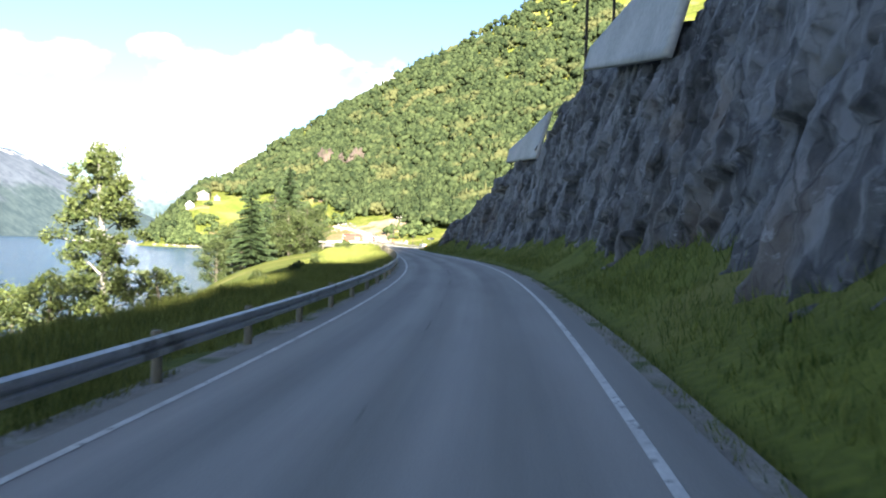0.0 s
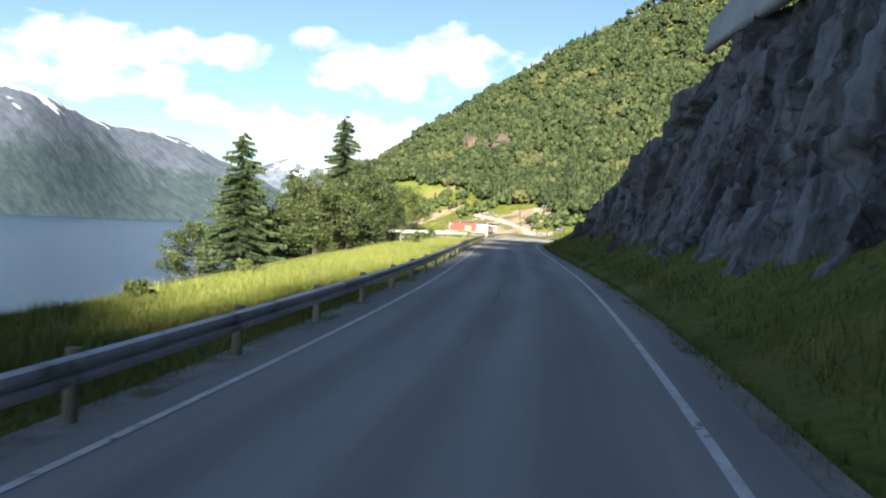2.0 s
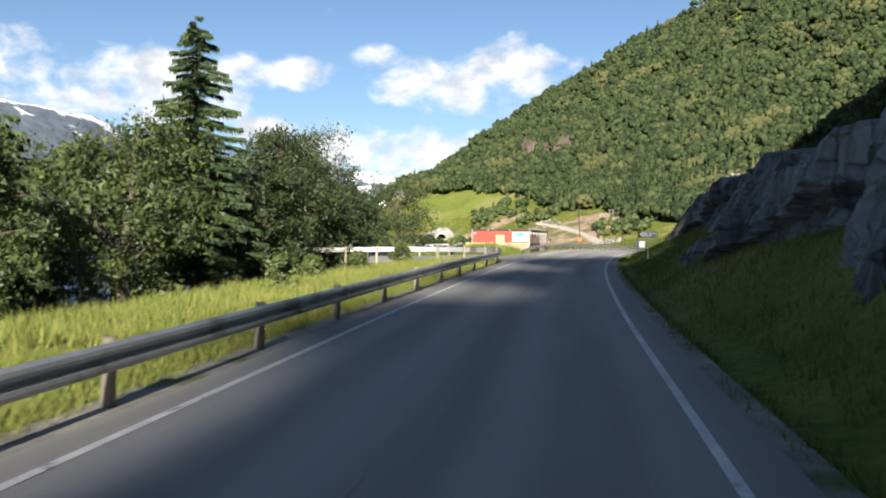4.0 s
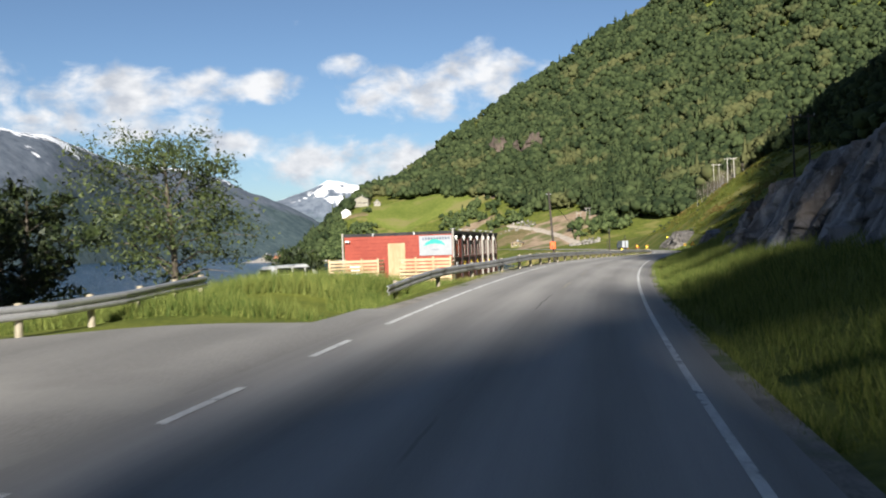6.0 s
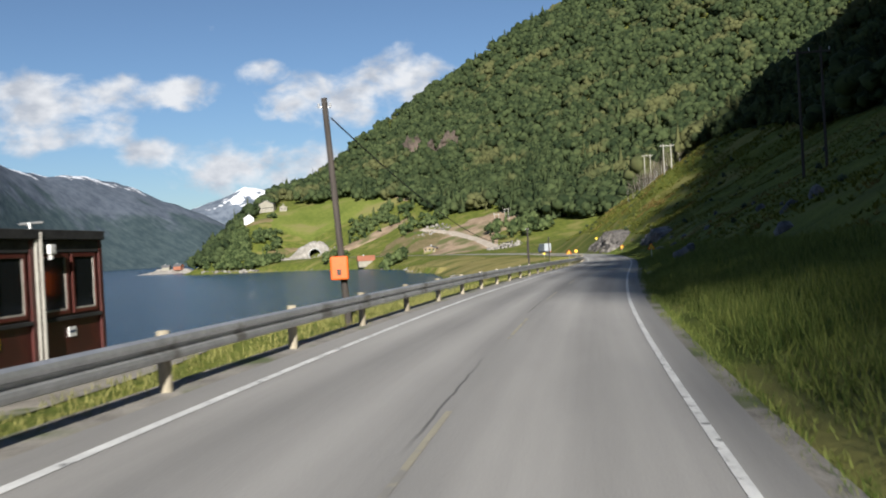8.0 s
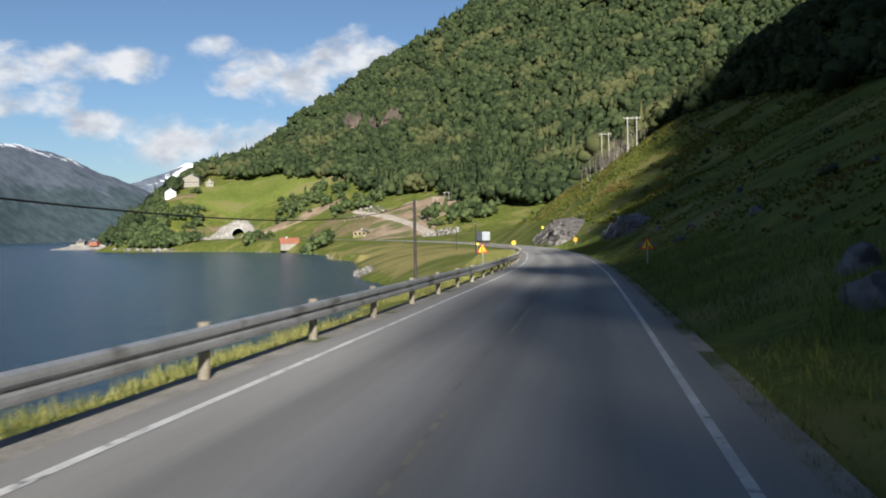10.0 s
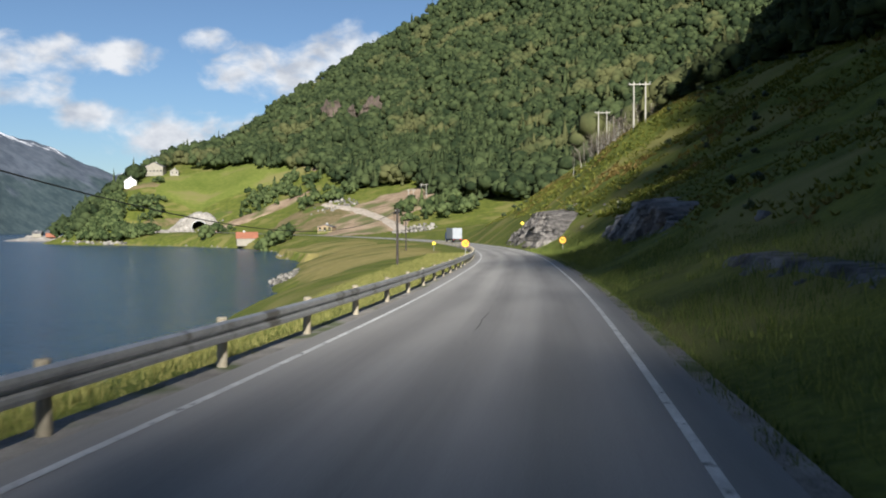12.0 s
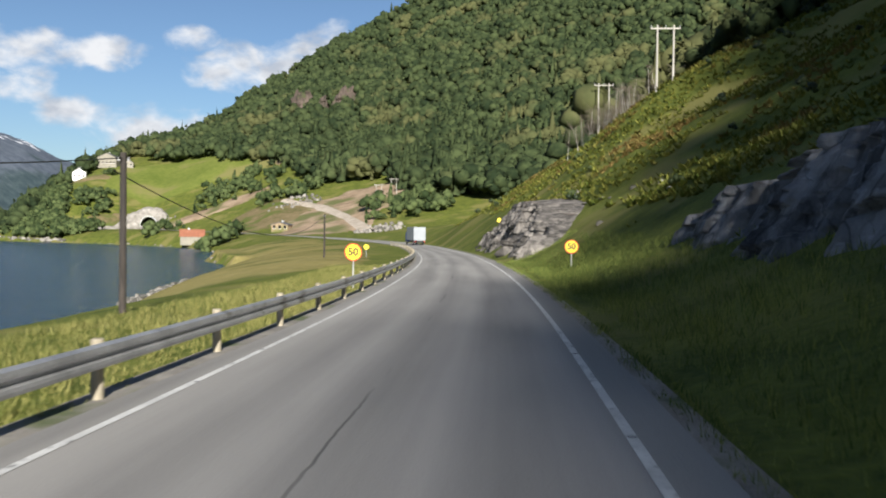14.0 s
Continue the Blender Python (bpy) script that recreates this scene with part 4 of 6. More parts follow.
# ---- site cabins ----
glass = bpy.data.materials.new("window_glass")
glass.use_nodes = True
_g = glass.node_tree.nodes["Principled BSDF"]
_g.inputs["Base Color"].default_value = (0.012, 0.014, 0.016, 1)
_g.inputs["Roughness"].default_value = 0.1
_g.inputs["Specular IOR Level"].default_value = 0.3
sign_grey = surface("sign_board", (0.25, 0.275, 0.3), (0.31, 0.335, 0.36), 1, 8, 0.5, 0.0)
sign_green = surface("sign_green", (0.02, 0.36, 0.27), (0.03, 0.44, 0.34), 1, 8, 0.5, 0.0)
sign_text = surface("sign_text", (0.06, 0.09, 0.14), (0.09, 0.12, 0.18), 1, 8, 0.5, 0.0)
sign_yellow = surface("sign_yellow", (0.82, 0.58, 0.02), (0.9, 0.68, 0.04), 1, 8, 0.45, 0.0)
sign_red = surface("sign_red", (0.55, 0.025, 0.015), (0.66, 0.04, 0.02), 1, 8, 0.45, 0.0)
sign_black = surface("sign_black", (0.012, 0.012, 0.012), (0.025, 0.025, 0.025), 1, 8, 0.5, 0.0)
sign_white = surface("sign_white", (0.72, 0.72, 0.72), (0.82, 0.82, 0.82), 1, 8, 0.45, 0.0)
sign_blue = surface("sign_blue", (0.01, 0.06, 0.32), (0.015, 0.08, 0.4), 1, 8, 0.45, 0.0)
green_plastic = surface("green_plastic", (0.02, 0.1, 0.04), (0.035, 0.15, 0.06), 1, 8, 0.5, 0.05)
silver_paint = surface("silver_car_paint", (0.5, 0.51, 0.52), (0.6, 0.61, 0.62), 1, 8, 0.3, 0.0, metal=0.2)
rubber = surface("rubber", (0.012, 0.012, 0.012), (0.03, 0.03, 0.03), 4, 20, 0.85, 0.2, distance=0.01)
CABIN = dict(x=19.3, y=205.5, z=1.05, turn=-9.1)
cabin_pose = pose(CABIN["x"], CABIN["y"], CABIN["z"], 0, 0, CABIN["turn"])


def one_box(*b, bevel=0.01):
    bm = bmesh.new()
    box(bm, *b, bevel)
    return bm


# frame red, darkened as well to carry the facade's shade
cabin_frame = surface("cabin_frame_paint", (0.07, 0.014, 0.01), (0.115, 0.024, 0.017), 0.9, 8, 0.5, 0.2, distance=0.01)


def window(parent, y0, y1, z0, z1):
    w = part("window", one_box(-0.03, y0, z0, 0.012, y1, z1, bevel=0.0), glass, parent)
    bm = bmesh.new()
    f = 0.07
    for b in ((y0 - f, z0 - f, y1 + f, z0), (y0 - f, z1, y1 + f, z1 + f), (y0 - f, z0, y0, z1), (y1, z0, y1 + f, z1)):
        box(bm, -0.02, b[0], b[1], 0.035, b[2], b[3], 0.006)
    part("frame", bm, cabin_frame, w)
    part("sash", one_box(0.0, y1 - 0.035, z0, 0.024, y1, z1, bevel=0.004), pole_grey, w)
    part("sill", one_box(0.0, y0, z0, 0.028, y1 - 0.036, z0 + 0.035, bevel=0.004), pole_grey, w)


def site_cabin(i):
    c = thing("site_cabin", "stacked-together site cabin in shade-darkened red with windows under a black roof edge" if i else "site cabin with bright red gable, pale door and company board", "cabin", group="row of site cabins")
    c.matrix_world = cabin_pose @ pose(0, i * 2.5, 0)
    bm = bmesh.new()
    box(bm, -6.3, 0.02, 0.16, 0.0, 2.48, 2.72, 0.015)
    part("body", bm, shaded_red, c)
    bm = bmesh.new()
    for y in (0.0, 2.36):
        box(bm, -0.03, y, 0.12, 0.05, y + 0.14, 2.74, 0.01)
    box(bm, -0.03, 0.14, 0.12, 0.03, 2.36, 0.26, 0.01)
    part("corner_frame", bm, shaded_red, c)
    bm = bmesh.new()
    box(bm, -6.42, -0.06 if i == 0 else 0.0, 2.72, 0.12, 2.5, 2.9, 0.015)
    part("roof", bm, black_felt, c, "black felt roof with overhanging edge")
    for x in (-5.6, -3.0, -0.5):
        for y in (0.3, 2.0):
            part("foot_block", one_box(x - 0.1, y, -0.05, x + 0.1, y + 0.2, 0.17), grey_concrete, c)
    if i == 0:
        window(c, 0.95, 1.55, 1.42, 2.38)
        part("shutter", one_box(-0.01, 1.68, 1.36, 0.035, 2.3, 2.42), red_paint, c, "red painted shutter panel")
        part("shutter", one_box(-0.01, 0.2, 1.36, 0.035, 0.84, 2.42), cabin_frame, c)
    else:
        window(c, 0.28, 1.1, 1.42, 2.4)
        window(c, 1.38, 2.18, 1.42, 2.4)
    part("ledge", one_box(-0.02, 0.15, 1.24, 0.06, 2.35, 1.31, bevel=0.006), black_felt, c, "black drip ledge under the windows")
    part("fascia", one_box(-0.02, 0.15, 2.49, 0.045, 2.35, 2.71, bevel=0.006), black_felt, c, "black fascia over the windows")
    lamp = part("lamp", one_box(0.046, 0.34, 2.46, 0.17, 0.52, 2.63), white_paint, c, "small white wall lamp box")
    bm = bmesh.new()
    rod(bm, (0.11, 0.43, 2.36), (0.11, 0.43, 2.47), 0.03, 0.045, 8)
    part("socket", bm, white_paint, lamp)
    bm = bmesh.new()
    rod(bm, (0.0, 0.0, 2.9), (0.0, 0.0, 3.02), 0.03, sides=8)
    rod(bm, (-0.12, -0.12, 2.99), (0.12, 0.2, 3.02), 0.025, sides=6)
    part("roof_bracket", bm, steel, c, "steel lifting bracket on the roof corner")
    bm = bmesh.new()
    rod(bm, (0.075, 0.02, 0.1), (0.075, 0.02, 2.72), 0.03, sides=8)
    part("cable_pipe", bm, black_felt if i < 4 else pole_grey, c)
    if i in (0, 1, 2, 3):
        nb = part("notice", one_box(0.0, 0.95, 0.92, 0.02, 1.3, 1.12, bevel=0.0), sign_yellow if i else sign_white, c)
        part("letter_bar", one_box(0.02, 1.0, 1.0, 0.024, 1.25, 1.06, bevel=0.0), sign_text, nb)
        part("notice", one_box(0.0, 1.0, 0.76, 0.02, 1.25, 0.87, bevel=0.0), sign_white, c)
    if i in (4, 5, 6):
        bm = bmesh.new()
        rod(bm, (0.11, 0.12, 0.1), (0.11, 0.12, 2.85), 0.032)
        part("downpipe", bm, pole_grey, c)
        nb = part("notice", one_box(0.0, 1.1, 0.92, 0.02, 1.38, 1.1, bevel=0.0), sign_yellow if i < 6 else sign_white, c)
        part("letter_bar", one_box(0.02, 1.14, 0.99, 0.024, 1.34, 1.04, bevel=0.0), sign_text, nb)
    return c


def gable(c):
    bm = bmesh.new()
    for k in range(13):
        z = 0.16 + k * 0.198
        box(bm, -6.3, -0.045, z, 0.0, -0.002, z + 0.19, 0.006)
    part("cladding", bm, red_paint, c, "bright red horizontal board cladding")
    bm = bmesh.new()
    box(bm, -3.75, -0.075, 0.2, -2.75, -0.046, 2.3, 0.01)
    d = part("door", bm, plywood, c, "pale unpainted wooden door")
    bm = bmesh.new()
    rod(bm, (-2.85, -0.12, 1.2), (-2.98, -0.12, 1.2), 0.014)
    rod(bm, (-2.85, -0.07, 1.2), (-2.85, -0.12, 1.2), 0.014)
    part("handle", bm, steel, d)
    b = part("board", one_box(-1.92, -0.085, 1.55, -0.06, -0.048, 2.66, bevel=0.004), sign_grey, c, "white company board with a green hill shape")
    bm = bmesh.new()
    top = [(-1.65 + 1.2 * u, 2.1 + 0.02 * u, 0.36 * math.sin(u * math.pi) ** 0.8 + 0.015 * math.sin(u * 17)) for u in np.linspace(0, 1, 24)]
    vs = [bm.verts.new((x, -0.09, z + h)) for x, z, h in top] + [bm.verts.new((x, -0.09, z + h * 0.35 - 0.03)) for x, z, h in reversed(top)]
    bm.faces.new(vs)
    part("hill_shape", bm, sign_green, b)
    for k in range(10):
        part("letter_bar", one_box(-1.72 + k * 0.16, -0.094, 2.43, -1.62 + k * 0.16, -0.089, 2.56, bevel=0), sign_text, b)
    part("letter_bar", one_box(-1.25, -0.094, 1.86, -0.8, -0.089, 1.88, bevel=0), sign_text, b)
    for x, m in ((0.02, pole_grey), (-6.4, pole_grey)):
        bm = bmesh.new()
        rod(bm, (x, -0.08, 0.0), (x, -0.08, 2.95), 0.05)
        part("downpipe", bm, m, c)
    bm = bmesh.new()
    box(bm, -6.2, -0.28, 2.42, -5.95, -0.05, 2.52, 0.01)
    part("flood_light", bm, white_paint, c)
    for x in (-4.6, -2.2, 0.0):
        part("roof_clip", one_box(x - 0.04, -0.11, 2.74, x + 0.04, -0.06, 2.9), steel, c)


for _i in range(7):
    _c = site_cabin(_i)
    if _i == 0:
        gable(_c)


def slat_fence(x0, x1, y, ret):
    f = thing("slatted_fence", "pale new timber slatted fence in front of the cabins", "fence")
    f.matrix_world = cabin_pose
    for k in range(7):
        part("slat", one_box(x0, y - 0.03, 0.14 + k * 0.19, x1, y, 0.27 + k * 0.19, bevel=0.006), plywood, f)
    n = 4
    for k in range(n):
        x = x0 + (x1 - x0) * k / (n - 1)
        part("post", one_box(x - 0.045, y, -0.1, x + 0.045, y + 0.09, 1.5, bevel=0.006), plywood, f)
    if ret:
        for k in range(7):
            part("slat", one_box(x1 - 0.03, y + 0.1, 0.14 + k * 0.19, x1, y + 1.3, 0.27 + k * 0.19, bevel=0.006), plywood, f)


slat_fence(-6.7, -3.9, -1.75, True)
slat_fence(-2.75, 0.15, -1.75, True)


def wheelie_bin():
    b = thing("waste_bin", "dark green plastic waste container with lid beside the fence", "bin")
    b.matrix_world = cabin_pose @ pose(-5.1, -2.25, -0.12)
    bm = bmesh.new()
    vs = box(bm, -0.6, -0.38, 0.1, 0.6, 0.38, 0.72)
    for v in vs:
        if v.co.z < 0.3:
            v.co.x *= 0.88
            v.co.y *= 0.85
    bmesh.ops.bevel(bm, geom=bm.edges[:], offset=0.02, segments=2, affect="EDGES")
    part("body", bm, green_plastic, b)
    part("lid", one_box(-0.64, -0.42, 0.72, 0.64, 0.42, 0.8, bevel=0.02), green_plastic, b)
    for x in (-0.45, 0.45):
        for y in (-0.28, 0.28):
            bm = bmesh.new()
            rod(bm, (x - 0.03, y, 0.06), (x + 0.03, y, 0.06), 0.07, sides=12)
            part("wheel", bm, rubber, b)


wheelie_bin()


def wheel(parent, x, y, r=0.36, w=0.22):
    bm = bmesh.new()
    rod(bm, (x - w / 2, y, r), (x + w / 2, y, r), r, sides=24)
    bmesh.ops.bevel(bm, geom=[e for e in bm.edges if len(e.link_faces) == 2 and e.calc_face_angle(0) > 1], offset=0.03, segments=2, affect="EDGES")
    t = part("wheel", bm, rubber, parent)
    bm = bmesh.new()
    s = 1 if x > 0 else -1
    rod(bm, (x + s * (w / 2 - 0.02), y, r), (x + s * (w / 2 + 0.008), y, r), r * 0.62, sides=18)
    part("rim", bm, steel, t)


def loft(bm, sections):
    """Closed rings of equal length joined into a skin with ends."""
    rings = [[bm.verts.new(c) for c in s] for s in sections]
    k = len(rings[0])
    for a, b in zip(rings, rings[1:]):
        for j in range(k):
            bm.faces.new((a[j], a[(j + 1) % k], b[(j + 1) % k], b[j]))
    bm.faces.new(rings[0])
    bm.faces.new(list(reversed(rings[-1])))
    bmesh.ops.recalc_face_normals(bm, faces=bm.faces)


def ring_at(y, half, z0, z1, r=0.12):
    return [(-half + r, y, z0), (half - r, y, z0), (half, y, z0 + r), (half, y, z1 - r), (half - r, y, z1), (-half + r, y, z1), (-half, y, z1 - r), (-half, y, z0 + r)]


def pickup(at, turn):
    c = thing("pickup_truck", "silver pickup with covered bed parked in the yard", "car", at, turn)
    bm = bmesh.new()
    loft(bm, [ring_at(-2.55, 0.82, 0.5, 1.0), ring_at(-2.4, 0.9, 0.38, 1.12), ring_at(-1.0, 0.92, 0.34, 1.14), ring_at(0.9, 0.92, 0.34, 1.12), ring_at(2.2, 0.9, 0.38, 1.02), ring_at(2.55, 0.78, 0.48, 0.9)])
    part("body", bm, silver_paint, c)
    bm = bmesh.new()
    loft(bm, [ring_at(-2.42, 0.78, 1.06, 1.5, 0.1), ring_at(-2.2, 0.8, 1.06, 1.74, 0.12), ring_at(0.1, 0.78, 1.06, 1.8, 0.14), ring_at(0.95, 0.74, 1.06, 1.2, 0.05)])
    part("cab", bm, silver_paint, c, "silver canopy and cab")
    for s in (-1, 1):
        for y0, y1 in ((-2.1, -1.1), (-0.95, -0.15), (-0.05, 0.45)):
            bm = bmesh.new()
            box(bm, s * 0.79 - 0.012, y0, 1.22, s * 0.79 + 0.012, y1, 1.62, 0.004)
            part("side_window", bm, glass, c)
        for y in (-1.6, 1.65):
            wheel(c, s * 0.8, y)
        bm = bmesh.new()
        box(bm, s * 0.72 - 0.12, -2.57, 0.7, s * 0.72 + 0.12, -2.5, 1.0, 0.01)
        part("tail_light", bm, sign_red, c)
    bm = bmesh.new()
    box(bm, -0.6, -2.46, 1.15, 0.6, -2.36, 1.55, 0.01)
    part("rear_window", bm, glass, c)
    bm = bmesh.new()
    box(bm, -0.8, -2.66, 0.42, 0.8, -2.52, 0.56, 0.02)
    part("bumper", bm, sign_black, c)


pickup((9.5, 211.3, float(ground_height(9.5, 211.3)) + 0.03), -46)
cab_x = thing("cable_cabinet", "small white cabinet beside the cabins", "cabinet", (13.7, 206.4, 1.05), -9)
part("body", one_box(-0.25, -0.2, 0, 0.25, 0.2, 1.0, bevel=0.02), white_paint, cab_x)
part("roof", one_box(-0.28, -0.23, 1.0, 0.28, 0.23, 1.06, bevel=0.01), white_paint, cab_x)


# ---- poles and wires ----
def pole(name, label, at, height, r=0.13, material=None, lean=0.0):
    p = thing(name, label, "utility pole", at)
    bm = bmesh.new()
    rod(bm, (0, 0, -1.5), (lean, 0, height), r, r * 0.75, 14)
    part("shaft", bm, material or pole_wood, p)
    for s in (-1, 1):
        bm = bmesh.new()
        rod(bm, (lean, 0, height - 0.22), (lean + s * 0.14, 0, height - 0.22), 0.012, sides=6)
        rod(bm, (lean + s * 0.14, 0, height - 0.24), (lean + s * 0.14, 0, height - 0.12), 0.03, 0.02, 8)
        part("bracket", bm, steel, p)
    return p


POLES = [(26.85, 227.0, 0.4, 7.1), (43.2, 313.5, -0.6, 5.2), (56.0, 378.1, -1.2, 4.4), (62.0, 452.0, -2.0, 4.0)]
_p = pole("utility_pole", "dark wooden utility pole with an orange box", POLES[0][:3], POLES[0][3] - POLES[0][2], 0.095, lean=-0.45)
bm = bmesh.new()
box(bm, -0.5, -0.34, 2.2, -0.06, -0.13, 2.78, 0.04)
_b = part("box", bm, orange_plastic, _p, "bright orange plastic box strapped to the pole")
bm = bmesh.new()
box(bm, -0.34, -0.36, 2.32, -0.24, -0.335, 2.46, 0.01)
part("lock", bm, sign_black, _b)
for q in POLES[1:]:
    pole("utility_pole", "weathered dark wooden utility pole by the shore", q[:3], q[3] - q[2], 0.12)


def wire(a, b, sag, label, r=0.014):
    a, b = Vector(a), Vector(b)
    cu = bpy.data.curves.new("overhead_wire", "CURVE")
    cu.dimensions, cu.bevel_depth, cu.bevel_resolution = "3D", r, 1
    sp = cu.splines.new("POLY")
    n = 28
    sp.points.add(n - 1)
    for i in range(n):
        u = i / (n - 1)
        c = a.lerp(b, u) - Vector((0, 0, 4 * sag * u * (1 - u)))
        sp.points[i].co = (*c, 1)
    cu.materials.append(sign_black)
    tagged(new("overhead_wire", cu), label, "wire")


for p, q, sag in zip(POLES, POLES[1:], (2.3, 1.9, 2.0)):
    wire((p[0] - 0.3, p[1], p[3] - 0.5), (q[0], q[1], q[3] - 0.15), sag, "black overhead cable between the wooden poles", 0.018)


def h_pole(at, height, gap, turn=0.0, material=None):
    p = thing("h_frame_pole", "grey wooden two-legged power line pole on the slope", "power pole", at, turn, "power line poles")
    for s in (-1, 1):
        bm = bmesh.new()
        rod(bm, (s * gap / 2, 0, -2.5), (s * gap / 2, 0, height), 0.16, 0.12, 12)
        part("leg", bm, material or pole_grey, p)
    bm = bmesh.new()
    box(bm, -gap / 2 - 0.9, -0.08, height - 0.55, gap / 2 + 0.9, 0.08, height - 0.35, 0.01)
    part("crossarm", bm, material or pole_grey, p)
    for x in (-gap / 2 - 0.8, 0, gap / 2 + 0.8):
        bm = bmesh.new()
        for k in range(4):
            rod(bm, (x, 0, height - 0.36 + k * 0.09), (x, 0, height - 0.29 + k * 0.09), 0.07, 0.05, 8)
        part("insulator", bm, steel, p)


for x, y, top, gap in [(105.9, 468.5, 29.6, 2.1), (118.5, 536.5, 33.0, 2.1), (69.2, 294.0, 21.0, 2.2), (26.5, 78.0, 28.0, 2.3), (86.0, 752.0, 0.0, 2.3), (93.0, 760.0, 0.0, 2.3)]:
    z = float(ground_height(x, y))
    # dark wood colour stands in for shade on the poles before y 300
    h_pole((x, y, z), max(top - z, 7.5), gap, -12, pole_wood if y < 300 else None)


# ---- signs ----
def text_mesh(body, size, material, parent, m, name="lettering"):
    cu = bpy.data.curves.new(name, "FONT")
    cu.body, cu.size, cu.align_x, cu.align_y, cu.extrude = body, size, "CENTER", "CENTER", 0.002
    cu.offset = 0.011 * size / 0.36
    tmp = bpy.data.objects.new(name, cu)
    scene.collection.objects.link(tmp)
    me = bpy.data.meshes.new_from_object(tmp.evaluated_get(bpy.context.evaluated_depsgraph_get()))
    bpy.data.objects.remove(tmp)
    me.materials.clear()
    me.materials.append(material)
    ob = new(name, me)
    ob.parent = parent
    ob.matrix_basis = m
    return ob


def disc(bm, r, y, thick, z, n=40):
    rod(bm, (0, y + thick, z), (0, y, z), r, sides=n)


def speed_sign(at, centre, turn):
    s = thing("speed_sign", "round yellow temporary 50 speed limit sign with red rim", "traffic sign", at, turn, "speed limit signs")
    bm = bmesh.new()
    rod(bm, (0, 0.05, -0.6), (0, 0.05, centre + 0.3), 0.03, sides=10)
    part("post", bm, steel, s)
    bm = bmesh.new()
    disc(bm, 0.35, -0.002, 0.012, centre)
    part("rim", bm, sign_red, s)
    bm = bmesh.new()
    disc(bm, 0.308, -0.008, 0.008, centre)
    f = part("face", bm, sign_yellow, s)
    text_mesh("50", 0.42, sign_black, f, pose(0, -0.012, centre, 90))


speed_sign((74.1, 396.2, float(ground_height(74.1, 396.2))), 1.6 - float(ground_height(74.1, 396.2)), -14)
speed_sign((62.9, 387.9, float(ground_height(62.9, 387.9))), 1.4 - float(ground_height(62.9, 387.9)), -12)


def triangle(bm, side, y0, y1, zc):
    h = side * 0.866
    pts = [(-side / 2, zc - h / 3), (side / 2, zc - h / 3), (0, zc + 2 * h / 3)]
    a = [bm.verts.new((x, y0, z)) for x, z in pts]
    b = [bm.verts.new((x, y1, z)) for x, z in pts]
    bm.faces.new(a)
    bm.faces.new(reversed(b))
    for i in range(3):
        bm.faces.new((a[i], b[i], b[(i + 1) % 3], a[(i + 1) % 3]))
    bmesh.ops.recalc_face_normals(bm, faces=bm.faces)
    bmesh.ops.bevel(bm, geom=[e for e in bm.edges if abs(e.verts[0].co.y - e.verts[1].co.y) > 1e-4], offset=side * 0.06, segments=4, affect="EDGES")


def works_sign(at, centre, side, turn, lean=0.0):
    s = thing("roadworks_sign", "triangular yellow roadworks warning sign with red border", "traffic sign", at, turn, "roadworks signs")
    bm = bmesh.new()
    rod(bm, (lean, 0.04, -0.8), (0, 0.04, centre), 0.03, sides=10)
    part("post", bm, steel, s)
    bm = bmesh.new()
    triangle(bm, side, 0.0, 0.012, centre)
    part("border", bm, sign_red, s)
    bm = bmesh.new()
    triangle(bm, side * 0.74, -0.006, 0.0, centre)
    f = part("face", bm, sign_yellow, s)
    k = side * 0.74
    bm = bmesh.new()
    box(bm, 0.06 * k, -0.012, centre - 0.25 * k, 0.34 * k, -0.007, centre - 0.2 * k)
    v = [bm.verts.new(c) for c in ((0.08 * k, -0.011, centre - 0.2 * k), (0.32 * k, -0.011, centre - 0.2 * k), (0.2 * k, -0.011, centre - 0.08 * k))]
    bm.faces.new(v)
    for a, b, wdt in (((-0.13, -0.25), (-0.09, -0.02), 0.035), ((-0.05, -0.25), (-0.07, -0.02), 0.035), ((-0.08, -0.04), (-0.06, 0.2), 0.06), ((-0.05, 0.14), (0.06, 0.0), 0.03), ((-0.02, 0.1), (0.16, -0.2), 0.016)):
        rod(bm, (a[0] * k, -0.009, centre + a[1] * k), (b[0] * k, -0.009, centre + b[1] * k), wdt * k, sides=6)
    rod(bm, (-0.05 * k, -0.006, centre + 0.27 * k), (-0.05 * k, -0.012, centre + 0.27 * k), 0.055 * k, sides=12)
    part("symbol", bm, sign_black, f)


def stand(x, y):
    return float(ground_height(x, y))


works_sign((54.0, 299.5, stand(54.0, 299.5)), 2.22 - stand(54.0, 299.5), 0.74, -13)
works_sign((46.0, 302.6, stand(46.0, 302.6)), 2.1 - stand(46.0, 302.6), 0.62, -13, 0.12)
for x, y in ((66.5, 452.0), (84.5, 470.0)):
    m = thing("marker_post", "small yellow roadworks marker beside the bend", "traffic sign", (x, y, stand(x, y)), -8)
    bm = bmesh.new()
    rod(bm, (0, 0, -0.4), (0, 0, 1.2), 0.03, sides=8)
    part("post", bm, steel, m)
    bm = bmesh.new()
    disc(bm, 0.28, -0.03, 0.012, 1.2, 28)
    part("face", bm, sign_yellow, m)


